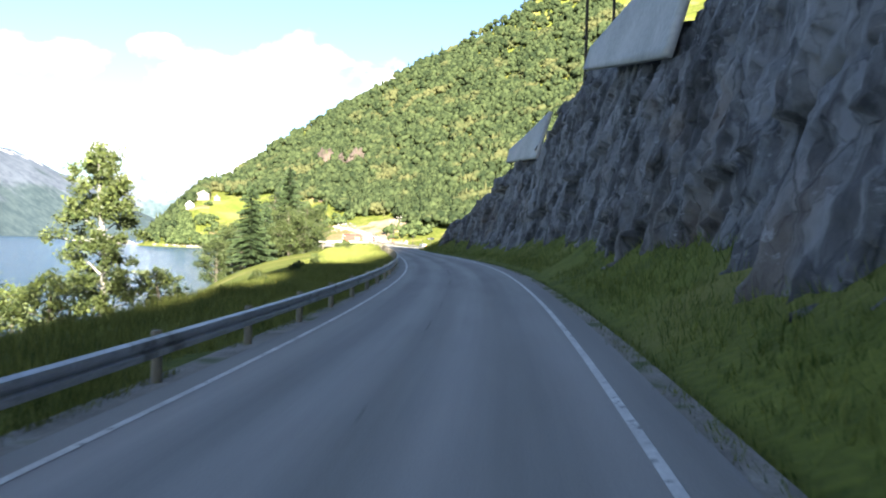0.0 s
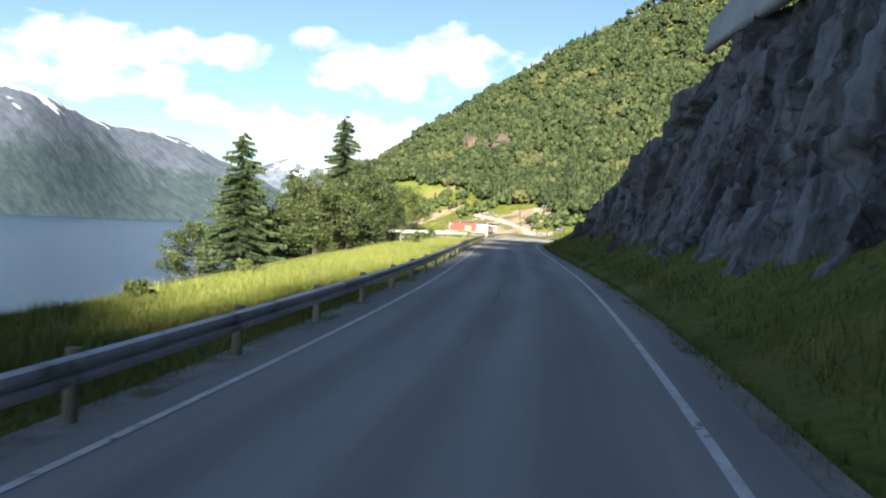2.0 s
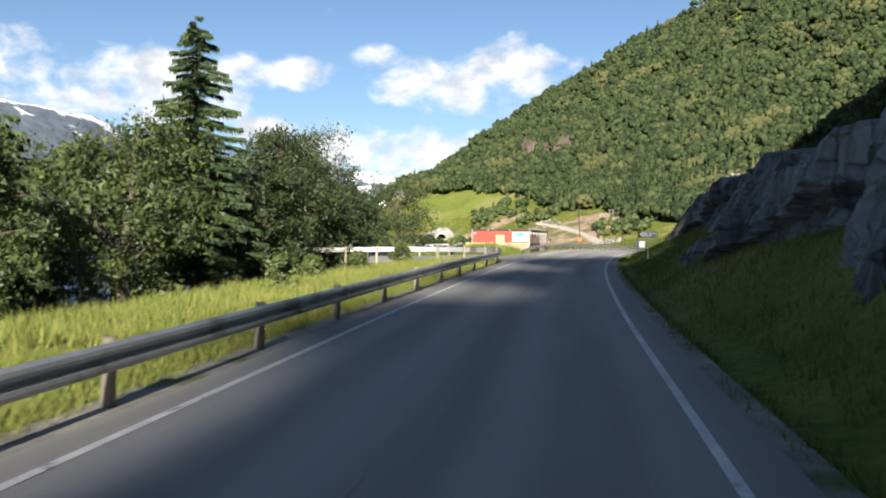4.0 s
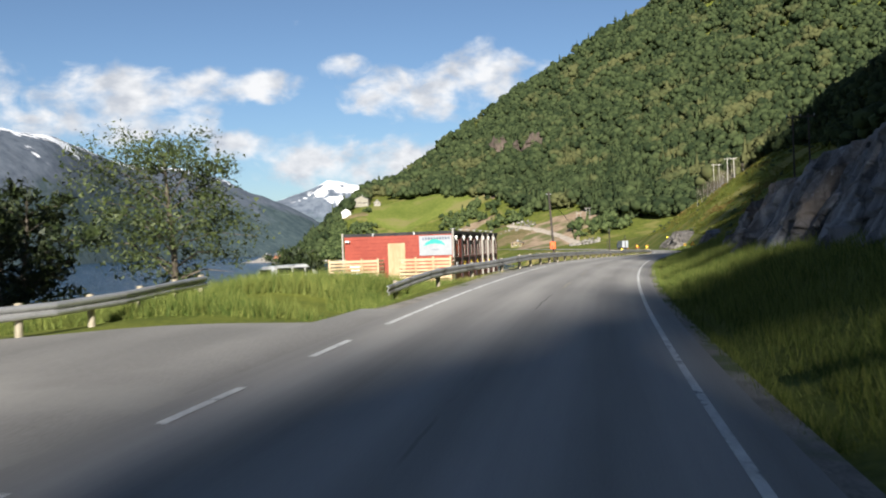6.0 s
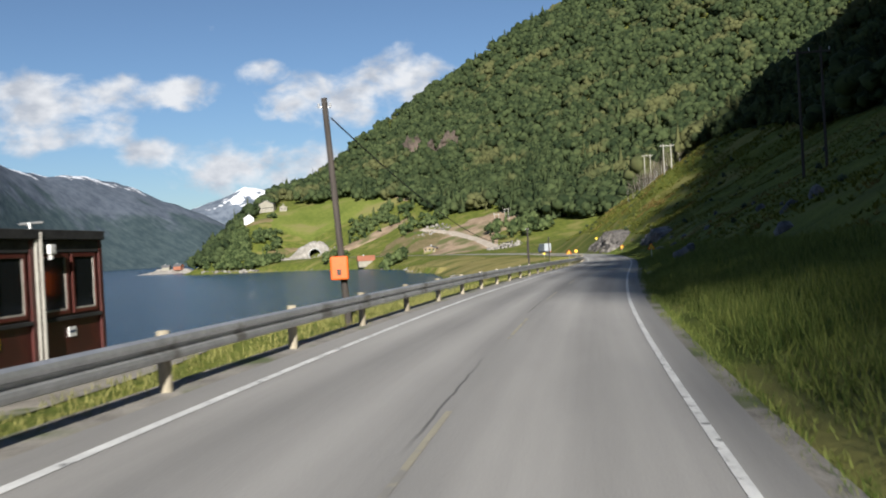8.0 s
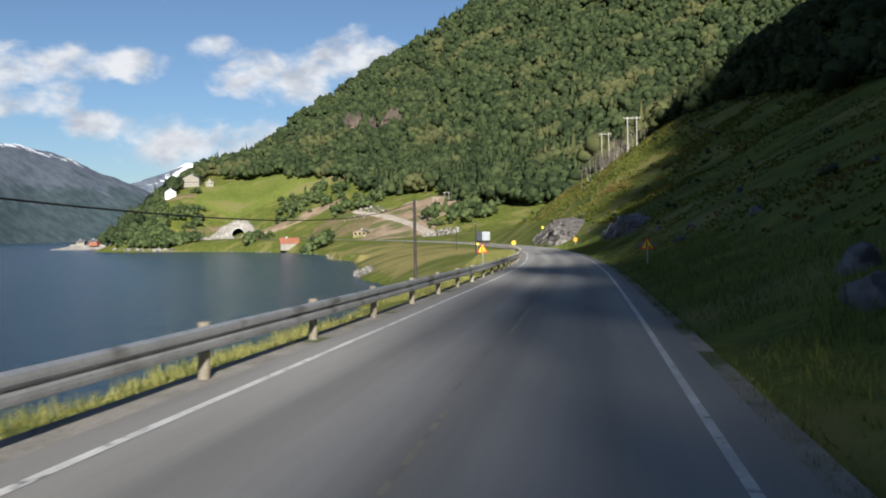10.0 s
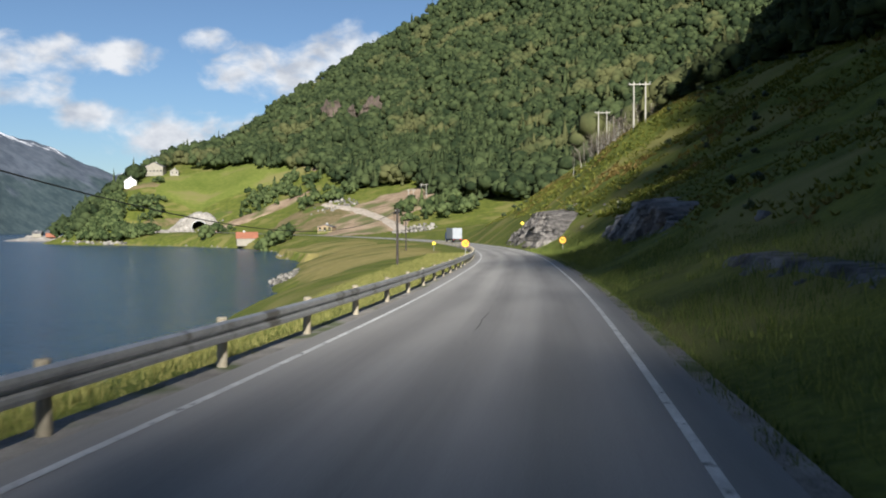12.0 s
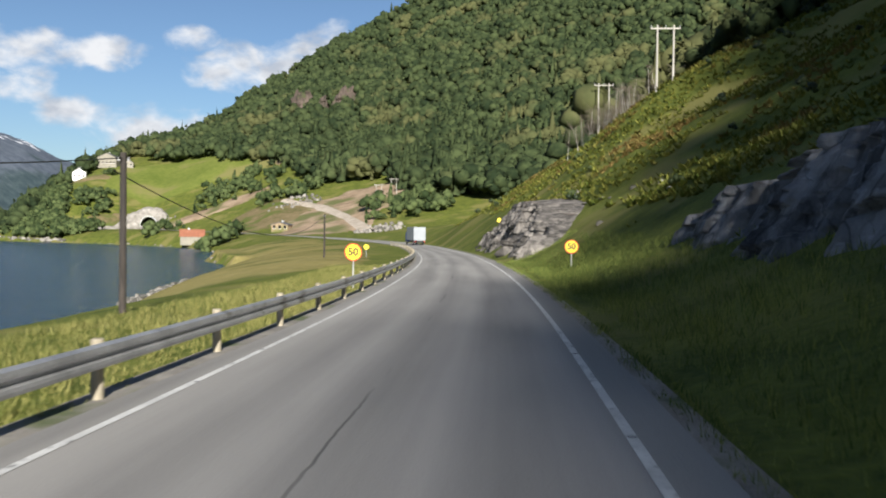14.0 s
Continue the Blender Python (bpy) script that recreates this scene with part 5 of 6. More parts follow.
def parking_sign(at, turn):
    s = thing("direction_sign", "white arrow sign with picnic and parking symbols on a steel post", "traffic sign", at, turn)
    bm = bmesh.new()
    rod(bm, (0, 0.04, -0.8), (0, 0.04, 2.1), 0.038, sides=12)
    part("post", bm, steel, s)
    b = part("board", one_box(-0.62, 0, 1.72, 0.56, 0.02, 2.06, bevel=0.004), sign_black, s, "black-bordered board")
    bm = bmesh.new()
    pts = [(-0.56, 1.89), (-0.36, 2.03), (0.53, 2.03), (0.53, 1.75), (-0.36, 1.75)]
    bm.faces.new([bm.verts.new((x, -0.004, z)) for x, z in reversed(pts)])
    part("arrow", bm, sign_white, b)
    p = part("panel", one_box(0.22, -0.012, 1.77, 0.46, -0.006, 2.01, bevel=0.0), sign_blue, b)
    text_mesh("P", 0.26, sign_white, p, pose(0.34, -0.014, 1.89, 90))
    bm = bmesh.new()
    for q in ((-0.1, 1.78, 0.14, 1.8), (-0.06, 1.87, 0.1, 1.89)):
        box(bm, q[0], -0.01, q[1], q[2], -0.005, q[3])
    for a in ((-0.04, 1.8, 0.02, 1.88), (0.08, 1.8, 0.02, 1.88)):
        rod(bm, (a[0], -0.008, a[1]), (a[2], -0.008, a[3]), 0.008, sides=6)
    for dx in (-0.06, 0.02, 0.1):
        rod(bm, (0.02, -0.008, 1.9), (dx, -0.008, 1.99), 0.01, sides=6)
    part("picnic_symbol", bm, sign_black, b)


parking_sign((25.15, 160.25, 3.13 - 1.89), -6)


# ---- lorry on the road ahead ----
def lorry(at, turn):
    c = thing("lorry", "white box lorry standing on the road ahead", "truck", at, turn)
    part("cargo_box", one_box(-1.25, -3.6, 0.95, 1.25, 3.2, 3.7, bevel=0.04), sign_grey, c)
    for x in (-0.62, 0.62):
        part("rear_door", one_box(x - 0.58, -3.63, 1.05, x + 0.58, -3.6, 3.6, bevel=0.01), sign_grey, c)
    bm = bmesh.new()
    loft(bm, [ring_at(3.3, 1.15, 0.6, 2.9, 0.2), ring_at(4.6, 1.15, 0.55, 2.8, 0.25), ring_at(5.1, 1.1, 0.55, 1.7, 0.2)])
    part("cab", bm, sign_blue, c, "dark cab")
    part("chassis", one_box(-0.5, -3.5, 0.6, 0.5, 4.5, 0.95, bevel=0.02), sign_black, c)
    part("bumper", one_box(-1.15, -3.68, 0.45, 1.15, -3.55, 0.62, bevel=0.02), sign_black, c)
    for s in (-1, 1):
        for y in (-2.2, 3.9):
            wheel(c, s * 1.02, y, 0.48, 0.3)
        part("tail_light", one_box(s * 0.95 - 0.15, -3.7, 0.66, s * 0.95 + 0.15, -3.64, 0.8, bevel=0.01), sign_red, c)


_l = road_point(545.0, 1.2)
lorry(tuple(_l), 7)

# ---- trees near the road ----
def limb(bm, pts, r0, r1, sides=7):
    n = len(pts) - 1
    for i in range(n):
        rod(bm, pts[i], pts[i + 1], r0 + (r1 - r0) * i / n, r0 + (r1 - r0) * (i + 1) / n, sides)


def broadleaf(name, label, at, h, r, seed, leaves, trunk_mat, low=0.22, leaf=0.1, dense=1.25):
    rng = np.random.default_rng(seed)
    tree = thing(name, label, "tree", at)
    bm = bmesh.new()
    top = Vector((rng.normal(0, 0.06) * h, rng.normal(0, 0.06) * h, h * 0.9))
    stem = [Vector((0, 0, -0.6)), Vector((rng.normal(0, 0.03) * h, rng.normal(0, 0.03) * h, h * 0.3)), top * 0.65 + Vector((0, 0, h * 0.03)), top]
    limb(bm, stem, 0.02 * h + 0.03, 0.012 * h * 0.5, 9)
    spots = []
    for k in range(int(16 * dense) + 4):
        u = low + (0.95 - low) * (k + rng.random()) / (16 * dense + 4)
        a = k * 2.4 + rng.uniform(-0.4, 0.4)
        reach = r * (0.35 + 0.75 * math.sin(min(1.0, (u - low) / (1 - low) * 0.85 + 0.2) * math.pi) ** 0.7) * rng.uniform(0.75, 1.15)
        s0 = Vector((0, 0, -0.6)).lerp(top, u)
        tip = s0 + Vector((math.cos(a) * reach, math.sin(a) * reach, reach * rng.uniform(0.1, 0.65)))
        mid = s0.lerp(tip, 0.5) + Vector((0, 0, reach * 0.12))
        limb(bm, [s0, mid, tip], 0.009 * h * (1.15 - u), 0.008, 5)
        for v in (0.45, 0.7, 0.9, 1.05):
            spots.append(np.array(s0.lerp(tip, v)) + rng.normal(0, 0.16 * r, 3))
    part("trunk", bm, trunk_mat, tree)
    spots.append(np.array(top) + (0, 0, 0.03 * h))
    V = []
    for c in spots:
        n = int(rng.uniform(65, 120) * dense)
        cr = r * rng.uniform(0.16, 0.3)
        p = c + rng.normal(0, 0.55, (n, 3)) * cr * np.array([1, 1, 0.75])
        size = leaf * rng.uniform(0.6, 1.4, (n, 1, 1))
        V.append((p[:, None, :] + rng.normal(0, 0.75, (n, 3, 3)) * size).reshape(-1, 3))
    V = np.concatenate(V)
    ob = new("crown", tri_mesh("crown", V, np.arange(len(V)).reshape(-1, 3), leaves))
    ob.parent = tree
    return tree


def spruce(label, at, h, r, seed):
    rng = np.random.default_rng(seed)
    tree = thing("spruce", label, "tree", at)
    bm = bmesh.new()
    rod(bm, (0, 0, -0.6), (0, 0, h), 0.016 * h + 0.02, 0.01, 9)
    V = []
    z = 0.09 * h
    while z < h * 0.985:
        u = z / h
        reach = r * (1 - u) ** 0.6 * rng.uniform(0.85, 1.1) + 0.12
        n = 8 if u < 0.7 else 6
        for k in range(n):
            a = k * math.tau / n + rng.uniform(-0.35, 0.35) + z * 2
            L = reach * rng.uniform(0.5, 1.15)
            ca, sa = math.cos(a), math.sin(a)
            zb, droop = z + rng.normal(0, 0.14), rng.uniform(0.6, 1.5)
            rod(bm, (0, 0, zb), (ca * L * 0.8, sa * L * 0.8, zb - L * 0.2 * droop), 0.016, 0.006, 4)
            m = max(5, int(L * 8))
            for j in range(m):
                v = (j + 0.6) / m
                c = np.array([ca * L * v, sa * L * v, zb - L * droop * (0.32 * v - 0.12 * v * v)])
                wdt = 0.3 * (1.15 - v) * min(L, 2.6) * 0.7 + 0.12
                for s in (-1, 1, 0):
                    tip = c + np.array([ca * 0.14 - sa * s * wdt, sa * 0.14 + ca * s * wdt, -0.10 - 0.14 * rng.random() - (0.16 if s == 0 else 0)])
                    b0 = c + np.array([-ca * 0.1, -sa * 0.1, 0.05]) + rng.normal(0, 0.02, 3)
                    b1 = c + np.array([ca * 0.13, sa * 0.13, 0.02]) + rng.normal(0, 0.02, 3)
                    V.append((b0, b1, tip))
        z += 0.30 + 0.12 * (1 - u)
    part("trunk", bm, bark, tree)
    V = np.array(V).reshape(-1, 3)
    ob = new("crown", tri_mesh("crown", V, np.arange(len(V)).reshape(-1, 3), needle))
    ob.parent = tree
    return tree


def base(x, y):
    return (x, y, float(ground_height(x, y)))


for x, y, h, r, sd in [(0.8, 148, 14.0, 4.0, 1), (-4.0, 121, 10.6, 3.4, 2), (-9.0, 150, 9.5, 3.0, 3), (-2.5, 136, 8.5, 2.8, 4)]:
    spruce("tall dark green spruce in the wood by the fjord", base(x, y), h, r, sd)
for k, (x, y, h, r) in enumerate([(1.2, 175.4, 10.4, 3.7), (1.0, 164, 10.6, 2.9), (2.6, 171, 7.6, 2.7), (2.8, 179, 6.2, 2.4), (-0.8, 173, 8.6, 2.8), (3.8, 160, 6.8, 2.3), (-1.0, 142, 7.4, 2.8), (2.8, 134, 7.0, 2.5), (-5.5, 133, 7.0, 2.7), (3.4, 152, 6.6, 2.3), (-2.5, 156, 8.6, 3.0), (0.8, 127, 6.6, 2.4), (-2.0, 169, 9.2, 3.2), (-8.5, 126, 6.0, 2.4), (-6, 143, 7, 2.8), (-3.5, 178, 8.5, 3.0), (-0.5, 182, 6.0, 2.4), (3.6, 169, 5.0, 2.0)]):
    # alders beyond y 150 get the leaves with shade in their colour
    broadleaf("deciduous_tree", "leafy alder in the shaded wood beside the road", base(x, y), h, r, 20 + k, alder_green if y < 150 else shade_leaf_green, bark, 0.1, 0.09, 1.5)
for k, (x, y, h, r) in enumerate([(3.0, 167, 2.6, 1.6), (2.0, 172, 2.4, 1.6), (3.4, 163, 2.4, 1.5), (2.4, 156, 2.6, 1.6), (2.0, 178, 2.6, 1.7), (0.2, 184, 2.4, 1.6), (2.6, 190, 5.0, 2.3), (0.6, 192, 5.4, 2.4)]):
    broadleaf("bush", "dense undergrowth bush with shade-darkened leaves at the wood's edge", base(x, y), h, r, 60 + k, shade_leaf_green, bark, 0.05, 0.13, 0.7)
broadleaf("birch_tree", "slender light green birch on the bank above the fjord", base(-6.0, 33.5), 6.2, 1.1, 51, leaf_light, birch_bark, 0.08, 0.065, 1.7)
broadleaf("deciduous_tree", "broad round-crowned tree standing alone by the layby", base(5.5, 199.5), 8.2, 3.7, 52, alder_green, bark, 0.2, 0.09, 1.5)
broadleaf("deciduous_tree", "smaller leafy tree behind the cabins' yard", base(7.0, 224), 5.2, 2.1, 53, shade_leaf_green, bark)
broadleaf("deciduous_tree", "smaller leafy tree behind the cabins' yard", base(3.9, 219.5), 3.4, 1.4, 54, shade_leaf_green, bark)
for k, (x, y, h, r) in enumerate([(-8.6, 29, 1.9, 1.0), (-6.2, 27, 1.6, 0.9), (-4.6, 37, 1.4, 0.8), (-9.5, 36, 2.2, 1.1), (-1.2, 51, 0.55, 0.4), (0.8, 58, 0.5, 0.4), (1.2, 70, 0.5, 0.35), (2.6, 76, 0.5, 0.35), (3.2, 88, 0.55, 0.4), (10.1, 158.0, 1.4, 0.6), (9.4, 146, 1.0, 0.5), (9.0, 132, 1.2, 0.5), (4.0, 205, 2.4, 1.2), (8.2, 141.5, 1.0, 0.5)]):
    broadleaf("shrub", "young leafy shrub in the tall verge grass", base(x, y), h, r, 70 + k, leaf_light, bark, 0.08, 0.07, 0.6)
rng_b = np.random.default_rng(9)
for k in range(46):
    x, y = 111 + rng_b.normal(0, 3.2), 508 + rng_b.uniform(-11, 9)
    t = thing("bare_birch", "pale leafless birch stem on the slope", "tree", base(x, y), group="bare birch stems")
    bm = bmesh.new()
    h = rng_b.uniform(3.8, 7.8)
    lean = Vector((rng_b.normal(0, 0.7), rng_b.normal(0, 0.7), h))
    limb(bm, [Vector((0, 0, -0.6)), lean * 0.5 + Vector((rng_b.normal(0, 0.15), 0, 0)), lean], 0.06, 0.015, 6)
    part("trunk", bm, birch_bark, t)
    bm = bmesh.new()
    for q in range(40):
        s0 = lean * rng_b.uniform(0.35, 1.0)
        tip = s0 + Vector((rng_b.normal(0, 0.8), rng_b.normal(0, 0.8), rng_b.uniform(0.3, 1.3)))
        limb(bm, [s0, s0.lerp(tip, 0.5) + Vector((0, 0, -0.08)), tip], 0.03, 0.01, 3)
    part("crown", bm, bark, t, "bare grey-brown twigs")


# ---- grass ----
def grass(name, n, y0, y1, d0, d1, tall, seed, label, power=1.6, blades=None):
    rng = np.random.default_rng(seed)
    y = rng.uniform(y0, y1, n)
    u = rng.random(n) ** power
    d = d0 + (d1 - d0) * u
    x = curve(y, 1) + d
    keep = ~((y > 158.5) & (y < 174) & (d < -3.0)) & ~((d < -7.4) & (y > 186) & (y < 227)) & (fbm(x, y, 5, 3, seed) > -0.45)
    x, y, u = x[keep], y[keep], u[keep]
    z = ground_height(x, y) - 0.03
    n = len(x)
    hgt = tall * rng.uniform(0.45, 1.2, n) * (0.5 + 0.5 * smooth(0, 0.25, u)) * (1 + 0.5 * fbm(x, y, 2.2, 2, seed + 1))
    V = []
    for b in range(4):
        a = rng.uniform(0, math.tau, n)
        ox, oy = rng.normal(0, 0.07, n), rng.normal(0, 0.07, n)
        w = 0.006 + 0.008 * rng.random(n)
        lean = rng.normal(0, 0.3, (n, 2)) * hgt[:, None]
        p = np.stack([x + ox, y + oy, z], 1)
        s = np.stack([np.cos(a) * w, np.sin(a) * w, np.zeros(n)], 1)
        tip = p + np.stack([lean[:, 0], lean[:, 1], hgt * rng.uniform(0.7, 1.1, n)], 1)
        V.append(np.stack([p - s, p + s, tip], 1))
    V = np.concatenate(V).reshape(-1, 3)
    me = tri_mesh(name, V, np.arange(len(V)).reshape(-1, 3), blades or grass_blade)
    tagged(new(name, me), label, "grass", kind="stuff")


grass("verge_grass", 66000, -4, 160, -3.5, -11.0, 0.36, 5, "tall verge grass behind the guardrail", blades=meadow_blade)
grass("verge_grass", 42000, 186, 420, -3.5, -9.0, 0.26, 8, "short dry grass between guardrail and bank", blades=dry_blade)
grass("verge_grass", 62000, 0, 420, 3.3, 9.0, 0.3, 6, "shaded grass at the foot of the rock")
grass("verge_grass", 26000, 160, 255, 3.4, 9.0, 0.42, 16, "lush tall grass on the open slope beside the road", 1.1)
grass("verge_grass", 26000, 174, 198, -4.2, -13.0, 0.55, 7, "tall grass on the mound beside the layby", 1.0)


# ---- far shore ----
def patch(name, label, category, cx, cy, rx, ry, material, up, seed, n=34):
    a, r = np.meshgrid(np.linspace(0, math.tau, n * 2), np.linspace(0, 1, n))
    edge = 1 + 0.35 * fbm(np.cos(a) * 2, np.sin(a) * 2, 0.7, 3, seed)
    x, y = cx + np.cos(a) * r * rx * edge, cy + np.sin(a) * r * ry * edge
    z = ground_height(x, y) + up * (1 - r ** 4) - 0.3 * r ** 4
    tagged(new(name, sheet(name, x, y, z, material)), label, category, kind="structure")


field_mat = surface("hay_field", (0.1, 0.135, 0.025), (0.19, 0.215, 0.05), 0.03, 0.4, 0.95, 0.5, tint=(0.2, 0.19, 0.07), tint_scale=0.03, tint_amount=0.3, distance=0.4, specular=0.1)
patch("field", "bright green hay field on the farm slope", "field", -36, 990, 52, 52, field_mat, 0.6, 1)
patch("field", "bright green hay field on the farm slope", "field", 14, 985, 34, 48, field_mat, 0.65, 2)
scrub = surface("dug_over_slope", (0.09, 0.095, 0.03), (0.27, 0.2, 0.12), 0.06, 0.5, 0.95, 0.6, tint=(0.1, 0.13, 0.03), tint_scale=0.07, tint_amount=0.55, distance=0.3, specular=0.1)
patch("earthworks", "brown dug-over earth at the tunnel works", "earth", 6, 868, 34, 15, dirt, 0.5, 3)
patch("earthworks", "brown scrubby slope above the tunnel mouth", "earth", -44, 906, 30, 15, scrub, 0.5, 13)
patch("earthworks", "brown dug-over earth on the slope", "earth", 64, 735, 22, 50, dirt, 0.5, 4)
patch("earthworks", "half-overgrown brown slope beside the gravel track", "earth", 36, 790, 26, 46, scrub, 0.45, 15)
patch("earthworks", "brown dug-over earth on the slope", "earth", 84, 768, 30, 44, dirt, 0.55, 5)
patch("earthworks", "bare earth around the farmyard", "earth", -84, 985, 16, 10, scrub, 0.55, 6)
dry_mat = surface("dry_grass", (0.18, 0.162, 0.052), (0.31, 0.265, 0.105), 0.08, 1.2, 0.95, 0.6, tint=(0.1, 0.125, 0.03), tint_scale=0.05, tint_amount=0.4, distance=0.15, specular=0.1)
for k, (x, y, rx, ry) in enumerate([(55, 435, 12, 28), (54, 478, 16, 36), (54, 540, 18, 50), (44, 605, 23, 46)]):
    patch("dry_meadow", "yellowed dry meadow between road and fjord", "meadow", x, y, rx, ry, dry_mat, 0.36 + 0.02 * k, 7 + k)


def track(name, pts, width, material, label, up):
    pts = np.array(pts, float)
    t = np.linspace(0, 1, 50)
    k = np.linspace(0, 1, len(pts))
    cx, cy = np.interp(t, k, pts[:, 0]), np.interp(t, k, pts[:, 1])
    s = np.linspace(-1, 1, 11)
    wx = cx[:, None] + s[None] * width / 2 * (1 + 0.5 * fbm(cy, cx, 9, 3, 2))[:, None]
    wy = np.broadcast_to(cy[:, None], wx.shape) + s[None] * width * 0.25
    tagged(new(name, sheet(name, wx, wy, ground_height(wx, wy) + up * (1 - 1.5 * np.abs(s[None]) ** 3), material)), label, "track", kind="structure")


track("gravel_track", [(80, 684), (77.8, 695), (72.3, 728), (66.5, 758), (61, 780), (52, 800), (44, 815)], 6.0, pale_rubble, "pale gravel construction track climbing the slope", 1.0)
track("gravel_track", [(12, 1015), (22, 985), (30, 955), (38, 930)], 4.0, dirt, "earth track beside the hay field", 1.0)


def boulders(name, spots, size, seed, label, material):
    rng = np.random.default_rng(seed)
    b, f = ico(2)
    V, F, n0 = [], [], 0
    for x, y, z in spots:
        s = size * rng.uniform(0.4, 1.4)
        c = b * (1 + rng.normal(0, 0.12, (len(b), 1))) * s * rng.uniform(0.6, 1.2, 3) + (x, y, z)
        V.append(c)
        F.append(f + n0)
        n0 += len(b)
    tagged(new(name, tri_mesh(name, np.concatenate(V), np.concatenate(F), material)), label, "rocks", kind="stuff")


rng_s = np.random.default_rng(12)
spit = []
for _ in range(240):
    y = rng_s.uniform(452, 482)
    across = np.linspace(25, 70, 180)
    above = across[ground_height(across, across * 0 + y) > SEA]
    x = above[0] + rng_s.uniform(-1.6, 2.4)
    spit.append((x, y, max(float(ground_height(x, y)), SEA - 0.1) + rng_s.uniform(-0.05, 0.4)))
boulders("shore_rocks", spit, 0.27, 3, "heap of grey quarried rocks at the water's edge", grey_rubble)
far_shore = []
for y in np.arange(560, 1000, 1.6):
    x = float(curve(y, 1)) - float(np.interp(y, SHORE[:, 0], SHORE[:, 1]))
    far_shore.append((x + rng_s.normal(0, 0.8), y, SEA + rng_s.uniform(-0.5, 0.4)))
boulders("shore_rocks", far_shore, 0.6, 4, "rocky waterline along the far shore", grey_rubble)
knob = [(float(curve(y, 1)) + rng_s.uniform(8, 15), y, 0.0) for y in rng_s.uniform(404, 452, 36)]
knob = [(x, y, float(ground_height(x, y))) for x, y, _ in knob]
boulders("loose_rocks", knob[:14], 0.3, 6, "loose blasted blocks on the sunlit knob", grey_rubble)
side_rocks = [(float(curve(y, 1)) + dd, y, 0.0) for y, dd in zip(rng_s.uniform(225, 345, 18), rng_s.uniform(5.5, 16, 18))]
boulders("loose_rocks", [(x, y, float(ground_height(x, y))) for x, y, _ in side_rocks], 0.42, 8, "scattered grey stones on the shaded slope", rock)



def by_shore(x, y):
    """The wooded strip along the headland's waterline."""
    inland = x - curve(y, 1) + np.interp(y, SHORE[:, 0], SHORE[:, 1])
    return clear_of_farm(x, y) & (inland > 1.5) & (inland < 34) & (fbm(x, y, 14, 3, 77) > -0.25) & ~((x > -66) & (y > 880))


ledge_rocks = []
for y in np.arange(858, 1000, 0.45):
    x = float(curve(y, 1)) - float(np.interp(y, SHORE[:, 0], SHORE[:, 1]))
    ledge_rocks.append((x + rng_s.uniform(-0.6, 2.6), y, SEA + rng_s.uniform(0, 1.6)))
boulders("shore_rocks", ledge_rocks, 1.15, 24, "rocky ledges along the headland's waterline", grey_rubble)
crowns("field_trees", np.concatenate([scatter(70, -8, 24, 890, 935, lambda x, y: x > -20, 41), scatter(26, -110, -70, 985, 1010, clear_of_farm, 42), scatter(14, -18, -6, 800, 822, lambda x, y: x < 900, 43), scatter(16, 19, 31, 690, 716, lambda x, y: x < 900, 44), scatter(60, 78, 112, 700, 745, lambda x, y: x < 900, 45), scatter(40, 30, 60, 815, 850, lambda x, y: x < 900, 46), scatter(60, -100, -62, 905, 950, lambda x, y: x < 900, 47), scatter(2600, -150, -56, 862, 985, by_shore, 61), scatter(30, -8, 44, 868, 905, lambda x, y: x < 900, 62)]), 4.4, 18, "bushes and small trees between the fields", shore_green, 0.15, 9)
bracken = surface("bracken", (0.085, 0.11, 0.02), (0.2, 0.2, 0.045), 0.15, 1.5, 0.9, 0.0, island=0.5, tint=(0.2, 0.14, 0.05), tint_scale=0.1, tint_amount=0.3, specular=0.1)


def bracken_cover(n, y0, y1, d0, d1, size, seed, label):
    """Loose tufts of fern fronds over open ground."""
    rng = np.random.default_rng(seed)
    y = rng.uniform(y0, y1, n)
    x = curve(y, 1) + rng.uniform(d0, d1, n)
    keep = fbm(x, y, 7, 3, seed) > -0.25
    x, y = x[keep], y[keep]
    c = np.stack([x, y, ground_height(x, y)], 1)
    V = []
    for k in range(7):
        a = rng.uniform(0, math.tau, len(c))
        L = size * rng.uniform(0.6, 1.3, len(c))
        way = np.stack([np.cos(a) * L, np.sin(a) * L, L * rng.uniform(0.5, 1.1, len(c))], 1)
        side = np.stack([-np.sin(a), np.cos(a), 0 * a], 1) * (L * 0.3)[:, None]
        V.append(np.stack([c + way * 0.1 - side, c + way * 0.1 + side, c + way], 1))
    V = np.concatenate(V).reshape(-1, 3)
    tagged(new("bracken", tri_mesh("bracken", V, np.arange(len(V)).reshape(-1, 3), bracken)), label, "fern", kind="stuff")


bracken_cover(17000, 392, 560, 11.5, 75, 0.42, 48, "yellow-green bracken covering the sunlit spur")
bracken_cover(12000, 222, 400, 9, 46, 0.22, 50, "low ferns and grass tufts on the shaded slope")
crowns("hillside_shrubs", scatter(60, 80, 125, 400, 560, lambda x, y: (x - curve(y, 1) > 10) & (x - curve(y, 1) < 60), 48), 0.9, 24, "low shrubs on the open slope", shade_leaf_green, 0.0, 10)
crowns("hillside_shrubs", scatter(70, 30, 90, 190, 400, lambda x, y: (x - curve(y, 1) > 9) & (x - curve(y, 1) < 40), 49), 0.6, 16, "low shrubs on the shaded slope", shade_leaf_green, 0.0, 11)


